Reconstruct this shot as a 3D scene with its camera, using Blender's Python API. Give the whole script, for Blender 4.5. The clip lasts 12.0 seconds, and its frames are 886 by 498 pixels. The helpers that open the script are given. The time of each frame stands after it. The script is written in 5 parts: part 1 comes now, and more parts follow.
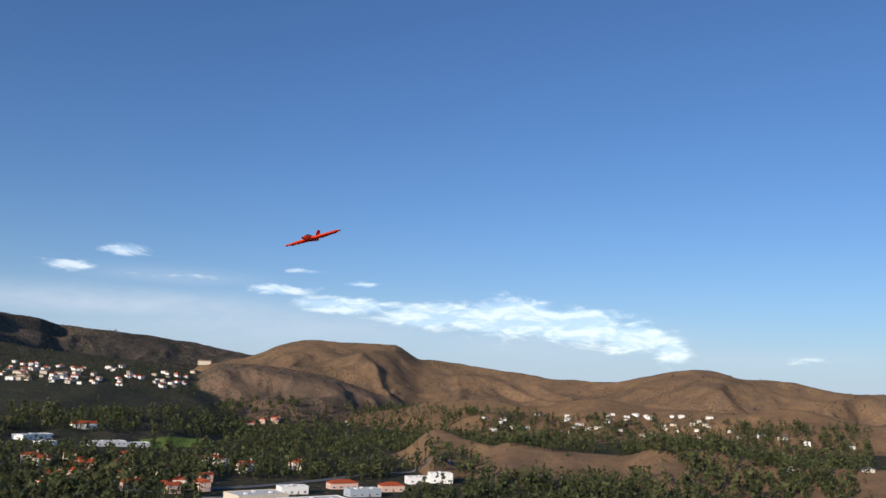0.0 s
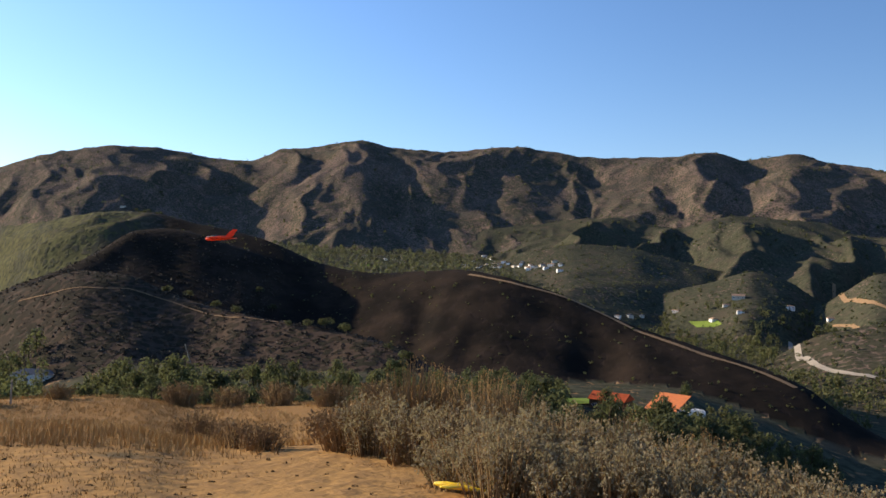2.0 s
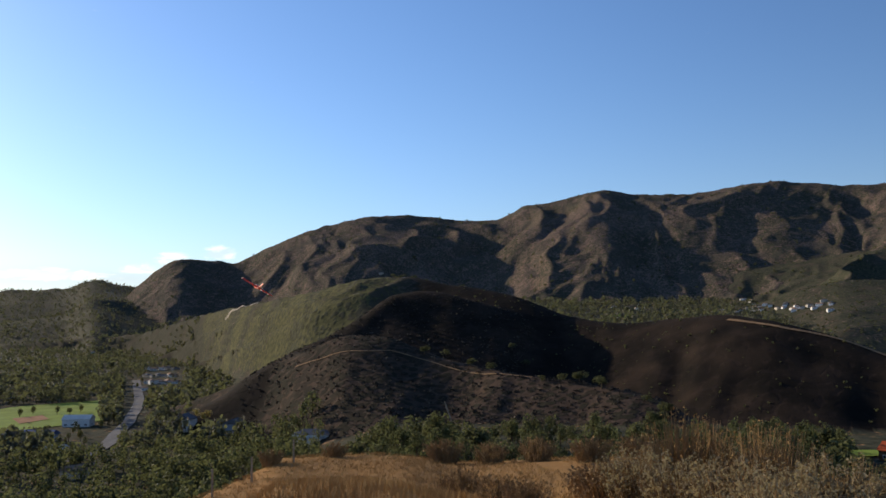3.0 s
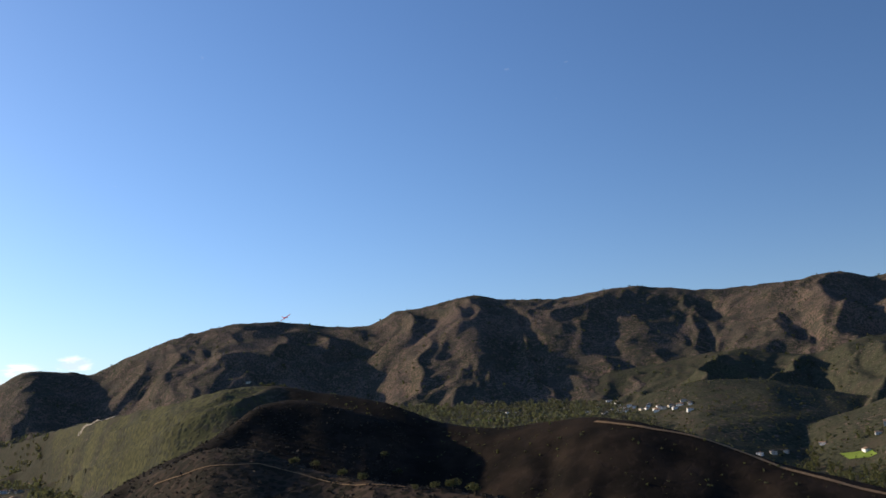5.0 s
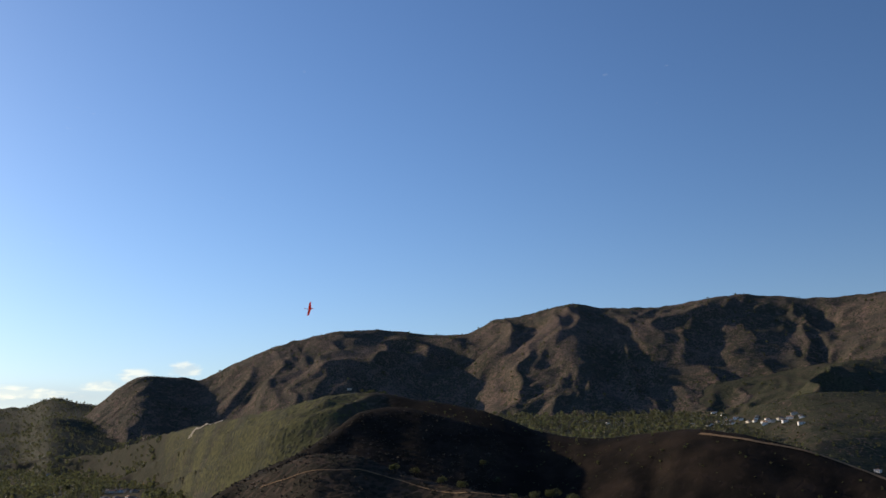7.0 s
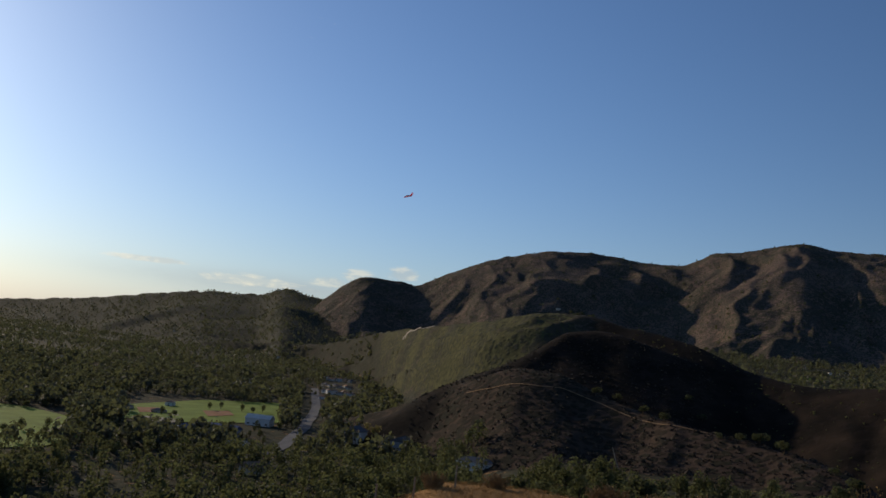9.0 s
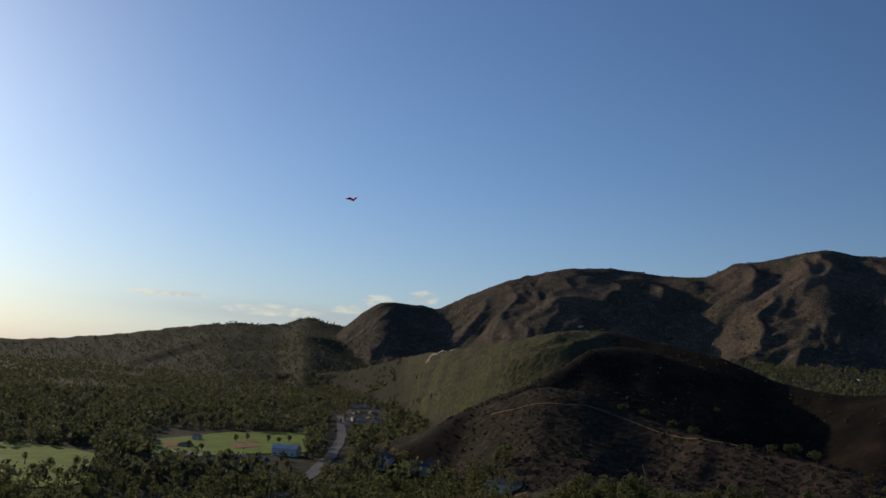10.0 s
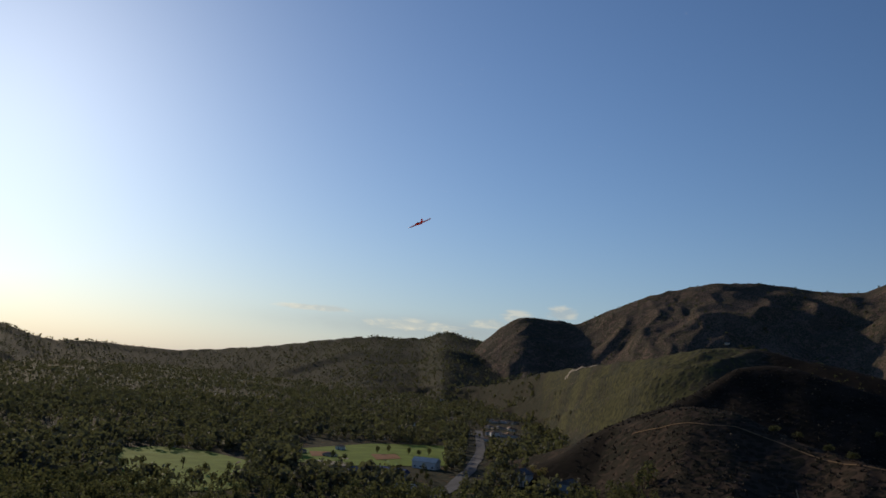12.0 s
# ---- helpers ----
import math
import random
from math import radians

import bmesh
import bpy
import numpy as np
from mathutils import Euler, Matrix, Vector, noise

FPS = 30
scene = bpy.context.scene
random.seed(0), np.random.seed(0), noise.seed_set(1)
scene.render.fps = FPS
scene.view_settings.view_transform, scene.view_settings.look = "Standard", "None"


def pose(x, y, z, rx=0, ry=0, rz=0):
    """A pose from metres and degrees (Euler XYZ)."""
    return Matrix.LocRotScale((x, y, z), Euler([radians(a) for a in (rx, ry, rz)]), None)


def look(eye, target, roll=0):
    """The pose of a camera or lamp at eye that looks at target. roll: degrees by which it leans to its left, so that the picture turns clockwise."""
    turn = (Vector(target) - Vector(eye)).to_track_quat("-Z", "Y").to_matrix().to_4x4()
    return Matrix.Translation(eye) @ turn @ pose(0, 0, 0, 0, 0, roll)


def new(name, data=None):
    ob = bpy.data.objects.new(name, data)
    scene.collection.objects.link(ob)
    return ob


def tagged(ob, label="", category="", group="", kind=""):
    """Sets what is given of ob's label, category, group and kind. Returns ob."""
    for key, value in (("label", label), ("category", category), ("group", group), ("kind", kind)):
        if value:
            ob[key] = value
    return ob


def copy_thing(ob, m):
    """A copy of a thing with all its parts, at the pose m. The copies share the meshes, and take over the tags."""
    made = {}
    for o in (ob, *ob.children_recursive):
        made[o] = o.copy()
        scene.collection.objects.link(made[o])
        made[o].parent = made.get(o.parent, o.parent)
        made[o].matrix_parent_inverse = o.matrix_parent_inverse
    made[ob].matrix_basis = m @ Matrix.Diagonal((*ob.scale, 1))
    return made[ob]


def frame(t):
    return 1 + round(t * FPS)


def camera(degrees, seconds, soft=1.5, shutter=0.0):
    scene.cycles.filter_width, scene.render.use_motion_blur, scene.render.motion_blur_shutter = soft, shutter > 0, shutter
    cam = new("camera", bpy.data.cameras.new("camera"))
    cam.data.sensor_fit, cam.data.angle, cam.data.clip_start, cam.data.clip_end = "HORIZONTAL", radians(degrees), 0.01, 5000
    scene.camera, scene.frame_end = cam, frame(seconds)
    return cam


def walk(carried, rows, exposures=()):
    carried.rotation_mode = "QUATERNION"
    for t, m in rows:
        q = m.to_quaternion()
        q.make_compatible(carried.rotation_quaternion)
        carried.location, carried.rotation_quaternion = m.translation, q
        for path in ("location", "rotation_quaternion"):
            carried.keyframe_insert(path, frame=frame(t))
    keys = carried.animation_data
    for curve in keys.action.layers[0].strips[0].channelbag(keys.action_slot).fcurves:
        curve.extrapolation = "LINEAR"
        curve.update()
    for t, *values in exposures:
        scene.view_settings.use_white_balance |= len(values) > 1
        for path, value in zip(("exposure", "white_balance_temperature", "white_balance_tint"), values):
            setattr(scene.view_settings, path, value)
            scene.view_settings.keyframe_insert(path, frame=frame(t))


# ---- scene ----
cam = camera(53.76, 12.0, soft=1.6)
EYE = 80.0  # the lens stands on a hilltop, 80 m over the valley floor
# seconds, tilt, lean and turn of the hand-held camera
TURNS = [
    (0.0, 98.84, -1.84, -0.29),
    (0.3, 97.14, -1.08, 16.17),
    (0.4, 96.43, -1.47, 24.30),
    (0.5, 97.40, -4.16, 31.83),
    (0.6, 97.31, -4.76, 39.56),
    (0.8, 98.93, -4.44, 50.87),
    (1.0, 100.01, -2.79, 56.16),
    (1.2, 100.26, -0.66, 62.39),
    (1.3, 99.62, -0.85, 65.56),
    (1.5, 99.77, -3.91, 73.15),
    (1.7, 95.64, -3.59, 80.13),
    (1.8, 93.42, -3.55, 82.85),
    (1.9, 90.77, -1.29, 80.59),
    (2.0, 91.33, -2.65, 82.71),
    (2.1, 92.08, -4.67, 84.69),
    (2.2, 92.63, -4.76, 85.81),
    (2.3, 92.36, -3.91, 90.05),
    (2.4, 92.65, -1.46, 94.76),
    (2.5, 93.40, -2.85, 96.78),
    (3.0, 94.50, 0.49, 98.97),
    (3.2, 95.85, 2.00, 99.43),
    (3.5, 98.36, 2.24, 97.56),
    (3.7, 99.07, 2.26, 96.69),
    (5.5, 101.48, 1.92, 89.72),
    (6.0, 100.34, 1.17, 91.50),
    (6.5, 101.25, 1.78, 94.71),
    (7.0, 101.95, 1.01, 97.02),
    (7.5, 103.91, -0.70, 104.70),
    (7.7, 102.72, -2.12, 107.28),
    (9.3, 95.92, -5.81, 110.17),
    (9.5, 96.27, -4.95, 109.04),
    (10.0, 97.51, -3.31, 111.78),
    (10.5, 97.96, -3.63, 116.22),
    (11.0, 98.19, -3.50, 116.63),
    (11.5, 98.00, -3.72, 117.96),
    (12.0, 97.90, -4.24, 120.77),
]
EXPOSURES = [(0.0, 0.3, 6250, 10), (0.5, 0.65, 6400, 10), (1.0, 1.2, 6500, 10), (1.5, 1.2, 6700, 10), (2.0, 0.95, 7000, 10), (2.5, 0.7, 7000, 10), (3.0, 0.4, 6900, 10), (3.7, 0.25, 6900, 10),
             (5.5, 0.4, 6900, 10), (6.5, 0.3, 6900, 10), (7.5, -0.1, 6900, 10), (9.5, -0.5, 6950, 10), (10.5, -0.57, 6950, 10), (12.0, -0.63, 7050, 10)]
walk(cam, [(t, pose(0, 0, EYE, rx, ry, rz)) for t, rx, ry, rz in TURNS], EXPOSURES)

# ---- light ----
SUN_AZ, SUN_EL = 150.0, 16.8  # degrees counter-clockwise from +y, and over the horizon


def ray(az, el=0.0):
    a, e = radians(az), radians(el)
    return Vector((-math.sin(a) * math.cos(e), math.cos(a) * math.cos(e), math.sin(e)))


def node(tree, kind, **sets):
    n = tree.nodes.new(kind)
    for key, value in sets.items():
        if key.startswith("i_"):
            n.inputs[key[2:].replace("_", " ")].default_value = value
        else:
            setattr(n, key, value)
    return n


def calc(tree, op, a, b=None, c=None, clamp=False):
    n = tree.nodes.new("ShaderNodeMath")
    n.operation, n.use_clamp = op, clamp
    for k, v in enumerate((a, b, c)):
        if v is None:
            continue
        if isinstance(v, (int, float)):
            n.inputs[k].default_value = v
        else:
            tree.links.new(v, n.inputs[k])
    return n.outputs[0]


def mixed(tree, fac, a, b, blend="MIX"):
    n = tree.nodes.new("ShaderNodeMix")
    n.data_type, n.blend_type = "RGBA", blend
    for k, v in ((0, fac), (6, a), (7, b)):
        if isinstance(v, tuple):
            n.inputs[k].default_value = (*v, 1) if len(v) == 3 else v
        elif isinstance(v, (int, float)):
            n.inputs[k].default_value = v
        else:
            tree.links.new(v, n.inputs[k])
    return n.outputs[2]


def smooth_step(tree, v, lo, hi):
    n = tree.nodes.new("ShaderNodeMapRange")
    n.interpolation_type = "SMOOTHSTEP"
    tree.links.new(v, n.inputs[0])
    n.inputs[1].default_value, n.inputs[2].default_value = lo, hi
    return n.outputs[0]


# clouds in the sky: azimuth, elevation, half widths, density
CLOUDS = [
    (10.6, 5.75, 2.2, 0.4, 1.15), (6.0, 4.9, 4.0, 0.6, 1.3), (0.5, 4.4, 4.0, 0.85, 1.5), (-4.5, 4.45, 3.4, 1.2, 1.75), (-8.8, 4.0, 3.0, 1.15, 1.7), (-12.6, 3.3, 2.2, 1.0, 1.5), (-14.8, 2.4, 1.3, 0.9, 1.2),
    (-22.7, 2.1, 1.6, 0.4, 0.7), (20.3, 7.65, 1.6, 0.42, 1.1), (23.2, 6.5, 1.5, 0.42, 1.1), (17.0, 6.3, 3.2, 0.26, 0.6), (9.0, 7.0, 1.4, 0.22, 0.8), (5.4, 6.3, 1.8, 0.2, 0.8),
    (33.0, 7.1, 2.4, 0.7, 1.0), (36.0, 8.3, 1.3, 0.25, 0.75), (37.0, 6.3, 8.0, 1.1, 1.1), (47.0, 6.5, 4.5, 0.6, 0.9), (53.0, 9.7, 0.9, 0.2, 0.8),
    (129.2, 3.4, 2.6, 0.22, 1.5), (123.0, 2.75, 3.6, 0.4, 1.15), (118.0, 3.2, 2.2, 0.4, 1.1), (116.2, 3.75, 1.1, 0.55, 1.35), (113.3, 4.15, 1.1, 0.5, 1.35),
]
# soft stratus: azimuth, elevation, half widths, density
VEILS = [(20.0, 4.3, 12.0, 0.9, 0.85), (10.0, 3.3, 14.0, 1.5, 0.7), (-6.0, 2.8, 9.0, 1.3, 0.6), (17.0, 6.2, 5.0, 0.5, 0.35), (-20.0, 2.2, 8.0, 0.6, 0.4), (42.0, 6.3, 8.0, 0.9, 0.5), (121.0, 2.6, 9.0, 0.7, 0.5)]


def make_world():
    w = bpy.data.worlds.new("sky")
    w.use_nodes = True
    scene.world = w
    t = w.node_tree
    t.nodes.clear()
    sky = node(t, "ShaderNodeTexSky", sky_type="NISHITA", sun_disc=False, sun_elevation=radians(SUN_EL), sun_rotation=radians(-SUN_AZ),
               altitude=300.0, air_density=1.0, dust_density=0.5, ozone_density=4.0)
    co = node(t, "ShaderNodeTexCoord")
    sep = node(t, "ShaderNodeSeparateXYZ")
    t.links.new(co.outputs["Generated"], sep.inputs[0])
    x, y, z = sep.outputs
    az = calc(t, "MULTIPLY", calc(t, "ARCTAN2", calc(t, "MULTIPLY", x, -1.0), y), 57.29578)
    el = calc(t, "MULTIPLY", calc(t, "ARCSINE", z), 57.29578)
    comb = node(t, "ShaderNodeCombineXYZ")
    t.links.new(az, comb.inputs[0])
    t.links.new(calc(t, "MULTIPLY", el, 3.2), comb.inputs[1])
    fine = node(t, "ShaderNodeTexNoise", i_Scale=0.42, i_Detail=8.0, i_Roughness=0.6, i_Distortion=0.5)
    t.links.new(comb.outputs[0], fine.inputs["Vector"])
    total = None
    for a0, e0, wa, we, dens in CLOUDS:
        da = calc(t, "DIVIDE", calc(t, "SUBTRACT", az, a0), wa)
        de = calc(t, "DIVIDE", calc(t, "SUBTRACT", el, e0), we)
        d2 = calc(t, "ADD", calc(t, "MULTIPLY", da, da), calc(t, "MULTIPLY", de, de))
        g = calc(t, "MULTIPLY", calc(t, "EXPONENT", calc(t, "MULTIPLY", d2, -1.0)), dens)
        total = g if total is None else calc(t, "MAXIMUM", total, g)
    mask = smooth_step(t, calc(t, "ADD", calc(t, "MULTIPLY", total, 1.0), calc(t, "MULTIPLY", calc(t, "SUBTRACT", fine.outputs[0], 0.5), 1.9)), 0.36, 0.98)
    mask = calc(t, "MULTIPLY", mask, 0.9)
    higher = node(t, "ShaderNodeVectorMath", operation="ADD")
    higher.inputs[1].default_value = (0.25, 1.1, 0.0)
    t.links.new(comb.outputs[0], higher.inputs[0])
    above = node(t, "ShaderNodeTexNoise", i_Scale=0.42, i_Detail=8.0, i_Roughness=0.6, i_Distortion=0.5)
    t.links.new(higher.outputs[0], above.inputs["Vector"])
    relief = calc(t, "SUBTRACT", fine.outputs[0], above.outputs[0])
    shade = mixed(t, smooth_step(t, calc(t, "ADD", relief, calc(t, "MULTIPLY", fine.outputs[0], 0.4)), 0.06, 0.36), (2.6, 3.1, 3.9), (5.0, 4.8, 4.5))
    shade = mixed(t, 1.0, shade, mixed(t, 1.0, sky.outputs[0], (0.45, 0.45, 0.45), "MULTIPLY"), "ADD")
    clear = mixed(t, 1.0, sky.outputs[0], (0.84, 0.965, 1.16), "MULTIPLY")
    toward = node(t, "ShaderNodeVectorMath", operation="DOT_PRODUCT")
    t.links.new(co.outputs["Generated"], toward.inputs[0])
    toward.inputs[1].default_value = ray(SUN_AZ, SUN_EL)
    depth = calc(t, "ADD", 0.66, calc(t, "MULTIPLY", smooth_step(t, toward.outputs["Value"], -0.6, 1.0), 0.36))
    deep = node(t, "ShaderNodeVectorMath", operation="SCALE")
    t.links.new(clear, deep.inputs[0])
    t.links.new(depth, deep.inputs["Scale"])
    clear = deep.outputs[0]
    haze = calc(t, "MULTIPLY", calc(t, "EXPONENT", calc(t, "MULTIPLY", calc(t, "ABSOLUTE", el), -0.27)), 0.72)
    clear = mixed(t, haze, clear, (4.1, 4.9, 6.0))
    veil = None
    for a0, e0, wa, we, dens in VEILS:
        da, de = calc(t, "DIVIDE", calc(t, "SUBTRACT", az, a0), wa), calc(t, "DIVIDE", calc(t, "SUBTRACT", el, e0), we)
        d2 = calc(t, "ADD", calc(t, "MULTIPLY", da, da), calc(t, "MULTIPLY", de, de))
        g = calc(t, "MULTIPLY", calc(t, "EXPONENT", calc(t, "MULTIPLY", d2, -1.0)), dens)
        veil = g if veil is None else calc(t, "MAXIMUM", veil, g)
    veil = calc(t, "MULTIPLY", veil, calc(t, "ADD", 0.35, fine.outputs[0]), clamp=True)
    clear = mixed(t, veil, clear, (4.3, 4.9, 5.7))
    col = mixed(t, mask, clear, shade)
    bg = node(t, "ShaderNodeBackground", i_Strength=0.115)
    t.links.new(col, bg.inputs[0])
    t.links.new(bg.outputs[0], node(t, "ShaderNodeOutputWorld").inputs[0])


make_world()
sun = new("sun", bpy.data.lights.new("sun", "SUN"))
sun.data.energy, sun.data.angle, sun.data.color = 4.0, radians(0.6), (1.0, 0.86, 0.68)
sun.matrix_world = look((0, 0, 300), Vector((0, 0, 300)) - ray(SUN_AZ, SUN_EL))

# ---- the lie of the land ----
# each ridge: half of the crest's roundness, front slope, back slope, gully depth, gully spacing, then azimuth, distance and elevation along its crest
RIDGES = dict(
    main_range=(40, 0.40, 0.5, 34, 330, [
        (119, 3700, 1.2), (118, 3700, 2.28), (115.5, 3650, 3.76), (113.6, 3700, 3.66), (112.5, 3700, 3.54), (110, 3700, 4.65), (107.2, 3650, 5.75), (103, 3600, 6.62), (99.5, 3600, 6.5),
        (98, 3600, 6.25), (95.6, 3600, 6.3), (93.3, 3600, 7.18), (91.7, 3550, 7.36), (88.3, 3550, 8.0), (86.4, 3550, 7.65), (83.2, 3500, 7.55), (80.6, 3500, 7.88),
        (78, 3500, 8.05), (75.6, 3500, 7.8), (72.9, 3450, 7.53), (68.4, 3450, 7.65), (65.8, 3400, 7.96), (63.9, 3400, 7.45), (61.2, 3350, 7.88), (58.9, 3350, 7.3), (56, 3300, 6.85), (52, 3200, 5.9), (49, 3100, 5.0)]),
    pyramid_peak=(25, 0.42, 0.5, 36, 270, [
        (54, 2900, 5.0), (52, 2900, 5.6), (49.1, 2850, 6.15), (46.4, 2800, 6.5), (44.6, 2800, 6.4), (42.6, 2750, 6.12), (41, 2700, 6.5), (39.4, 2650, 7.1), (38.5, 2650, 6.9), (37.3, 2700, 6.3),
        (34.6, 2800, 5.2), (31.9, 2900, 4.05), (29.3, 3000, 4.08), (27, 3100, 3.38), (24.5, 3200, 3.05), (23.4, 3300, 2.75), (21, 3300, 2.6), (17, 3400, 2.2), (12, 3500, 1.45), (9, 3500, 0.6)]),
    brown_range=(30, 0.26, 0.4, 26, 230, [
        (15, 2500, 0.6), (13, 2500, 1.1), (11.7, 2500, 1.45), (10.1, 2500, 2.13), (8, 2500, 2.53), (5.8, 2500, 2.4), (3.2, 2500, 2.4), (1, 2500, 1.5), (-1, 2500, 1.33), (-3.4, 2500, 1.06), (-8.1, 2450, 0.43),
        (-11, 2400, 0.33), (-13.4, 2300, 0.88), (-17, 2200, 1.33), (-19.2, 2200, 0.85), (-21.8, 2200, 0.62), (-24.2, 2200, 0.22), (-27, 2200, 0.1), (-34, 2200, 0.2), (-50, 2200, 0.8)]),
    far_range=(60, 0.12, 0.3, 12, 400, [
        (170, 3000, 2.5), (155, 3400, 2.0), (147.7, 3900, 0.75), (144.6, 4300, 0.05), (142.4, 4400, 0.1), (138, 4600, 0.0), (133.7, 4600, 0.42), (129.4, 4600, 1.15), (125.5, 4500, 1.72), (122.5, 4500, 1.85),
        (120.7, 4400, 2.38), (118.8, 4400, 2.05), (116, 4400, 1.5)]),
    near_hill=(22, 0.42, 0.4, 9, 110, [
        (131, 2950, -1.9), (125.7, 2700, -1.45), (121.8, 2500, -1.15), (118.3, 2250, -0.85), (116.6, 2000, -0.45), (113.6, 1550, 0.5), (111.5, 1250, 0.9), (107.5, 980, 1.75), (103.7, 890, 2.55), (101.6, 880, 2.62), (98.1, 850, 2.15), (94.1, 800, 1.3), (90.5, 760, 0.0),
        (88.5, 740, -0.33), (86.4, 720, -0.42), (84, 700, -0.15), (82, 680, 0.0), (79, 650, -0.25), (75.4, 620, -1.1), (72.4, 600, -2.2), (69.8, 580, -3.2), (66.5, 560, -4.15), (63, 540, -5.0), (60, 520, -6.1), (58, 500, -7.5), (55, 480, -9.2)]),
    green_spur=(7, 0.95, 0.3, 3, 60, [(101.5, 860, 2.3), (103.5, 830, 2.0), (105.5, 838, 1.3), (107.3, 856, 0.5), (109.4, 940, -0.5), (111.4, 1055, -1.5), (114.2, 1400, -2.6)]),
    upper_spur=(8, 0.9, 0.3, 3, 60, [(104.5, 872, 2.1), (105.9, 868, 1.45), (108.2, 948, 1.0), (110.3, 1066, 0.45), (112.4, 1265, -0.4), (114.3, 1520, -1.1), (116.1, 1740, -2.0)]),
    shoulder=(12, 0.44, 0.5, 4, 70, [
        (95, 745, 0.5), (98, 765, 1.35), (100, 780, 1.75), (102.1, 775, 1.5), (104.3, 745, 0.1), (106.1, 720, -1.0), (108.6, 690, -2.15), (111, 670, -3.5), (113, 660, -4.8)]),
    shrubby_spur=(14, 0.34, 0.22, 5, 80, [
        (119, 760, -6.3), (116, 740, -5.4), (113, 710, -4.4), (110, 670, -3.15), (107.2, 640, -1.75), (105, 625, -1.05), (102.8, 610, -1.2), (100.6, 590, -2.0), (97.7, 560, -3.0), (94.5, 520, -3.6), (88, 470, -4.6), (84.5, 440, -5.8), (82, 420, -7.5)]),
    foothill_a=(30, 0.24, 0.25, 13, 150, [(84, 1950, -1.2), (79.5, 1900, 0.5), (76.2, 1850, 1.5), (74.1, 1850, 1.9), (70.6, 1850, 1.7), (67.3, 1850, 1.05), (63.6, 1850, 0.1), (60, 1850, -1.0)]),
    foothill_b=(20, 0.3, 0.25, 14, 110, [(69.5, 1500, -1.9), (67.6, 1500, -0.75), (65.4, 1500, -0.15), (63.3, 1500, 0.55), (61.8, 1500, 0.3), (60, 1500, -0.65), (58, 1500, -1.9)]),
    foothill_c=(20, 0.3, 0.25, 14, 110, [(60, 1450, -1.9), (58.2, 1450, -0.5), (56, 1450, 0.8), (54.5, 1450, 0.85), (51.7, 1450, -0.7), (50, 1450, -1.6), (48, 1450, -2.4)]),
    foothill_d=(20, 0.3, 0.25, 10, 110, [(51, 1550, -2.0), (48.6, 1550, -1.1), (46.2, 1550, 0.45), (44.2, 1550, -0.25), (41.1, 1550, -1.35), (39, 1550, -2.3)]),
    high_spurs=(40, 0.26, 0.2, 26, 220, [(80, 2600, 2.6), (76, 2600, 3.2), (72, 2550, 3.7), (68, 2500, 3.2), (64.1, 2450, 4.0), (60, 2450, 3.8), (56.3, 2350, 2.9), (52.4, 2300, 4.0), (47.4, 2300, 4.35), (45.4, 2250, 4.6), (43, 2200, 3.0), (40.9, 2200, 1.6), (36, 2250, 2.2), (33, 2300, 1.0), (29, 2350, 1.8), (24, 2400, 1.2), (18, 2450, 0.8)]),
    trail_knoll=(18, 0.26, 0.25, 8, 80, [(62, 900, -4.6), (58.9, 900, -2.8), (56, 900, -2.0), (53.2, 900, -1.35), (51.1, 900, -1.5), (49.4, 900, -2.35), (46, 880, -3.5), (42.8, 850, -4.7), (40, 830, -6.0)]),
    terrace=(60, 0.085, 0.1, 8, 150, [(44, 2050, -0.4), (41, 2050, 0.3), (39, 2050, 0.6), (31.3, 2100, 0.8), (24, 2150, 0.8), (16.2, 2150, 0.5), (13, 2100, -0.3), (10, 2100, -1.3)]),
    back_valley=(80, 0.055, 0.06, 6, 200, [(112, 2500, 0.2), (106, 2450, 0.8), (97, 2450, 1.0), (90, 2450, 1.0), (84, 2450, 0.9), (78, 2400, 0.6), (73, 2400, 0.0)]),
    brown_knoll=(25, 0.22, 0.25, 18, 130, [(18, 2000, -1.2), (15.9, 2000, -0.4), (13.6, 2000, 0.8), (11.1, 2000, 0.75), (7.9, 2000, 0.33), (5, 2000, -0.47), (2.5, 2000, -1.3)]),
    brown_front=(25, 0.16, 0.2, 14, 120, [(6, 1700, -2.2), (3.1, 1700, -1.65), (-0.2, 1700, -1.1), (-3.1, 1700, -0.85), (-6.4, 1700, -1.15), (-10.3, 1700, -0.55), (-13.4, 1700, -1.05), (-18.5, 1600, -1.2), (-21.7, 1600, -0.8), (-27, 1600, -1.5), (-40, 1600, -1.5)]),
    low_knolls=(20, 0.14, 0.2, 7, 70, [(2, 980, -4.2), (0.1, 980, -2.9), (-2, 960, -3.4), (-3.5, 900, -3.75), (-4.8, 900, -3.5), (-8.2, 900, -3.9), (-11.7, 900, -4.0), (-14.4, 880, -3.3), (-17.1, 880, -3.5), (-22, 860, -4.2), (-30, 860, -4.0)]),
)
# the edge of the hilltop on which the camera stands: azimuth, distance, elevation
BROW = [(-60, 9, -19), (0, 10, -18), (40, 14, -16), (58, 26, -12.5), (75, 42, -9.6), (88, 46, -8.9), (98, 46, -9.35), (101.3, 46, -8.95), (104.5, 48, -8.75), (109.5, 46, -8.95), (111, 43, -9.7), (115, 36, -11.1), (118, 31, -12.3), (130, 18, -16), (170, 10, -20), (300, 9, -19)]

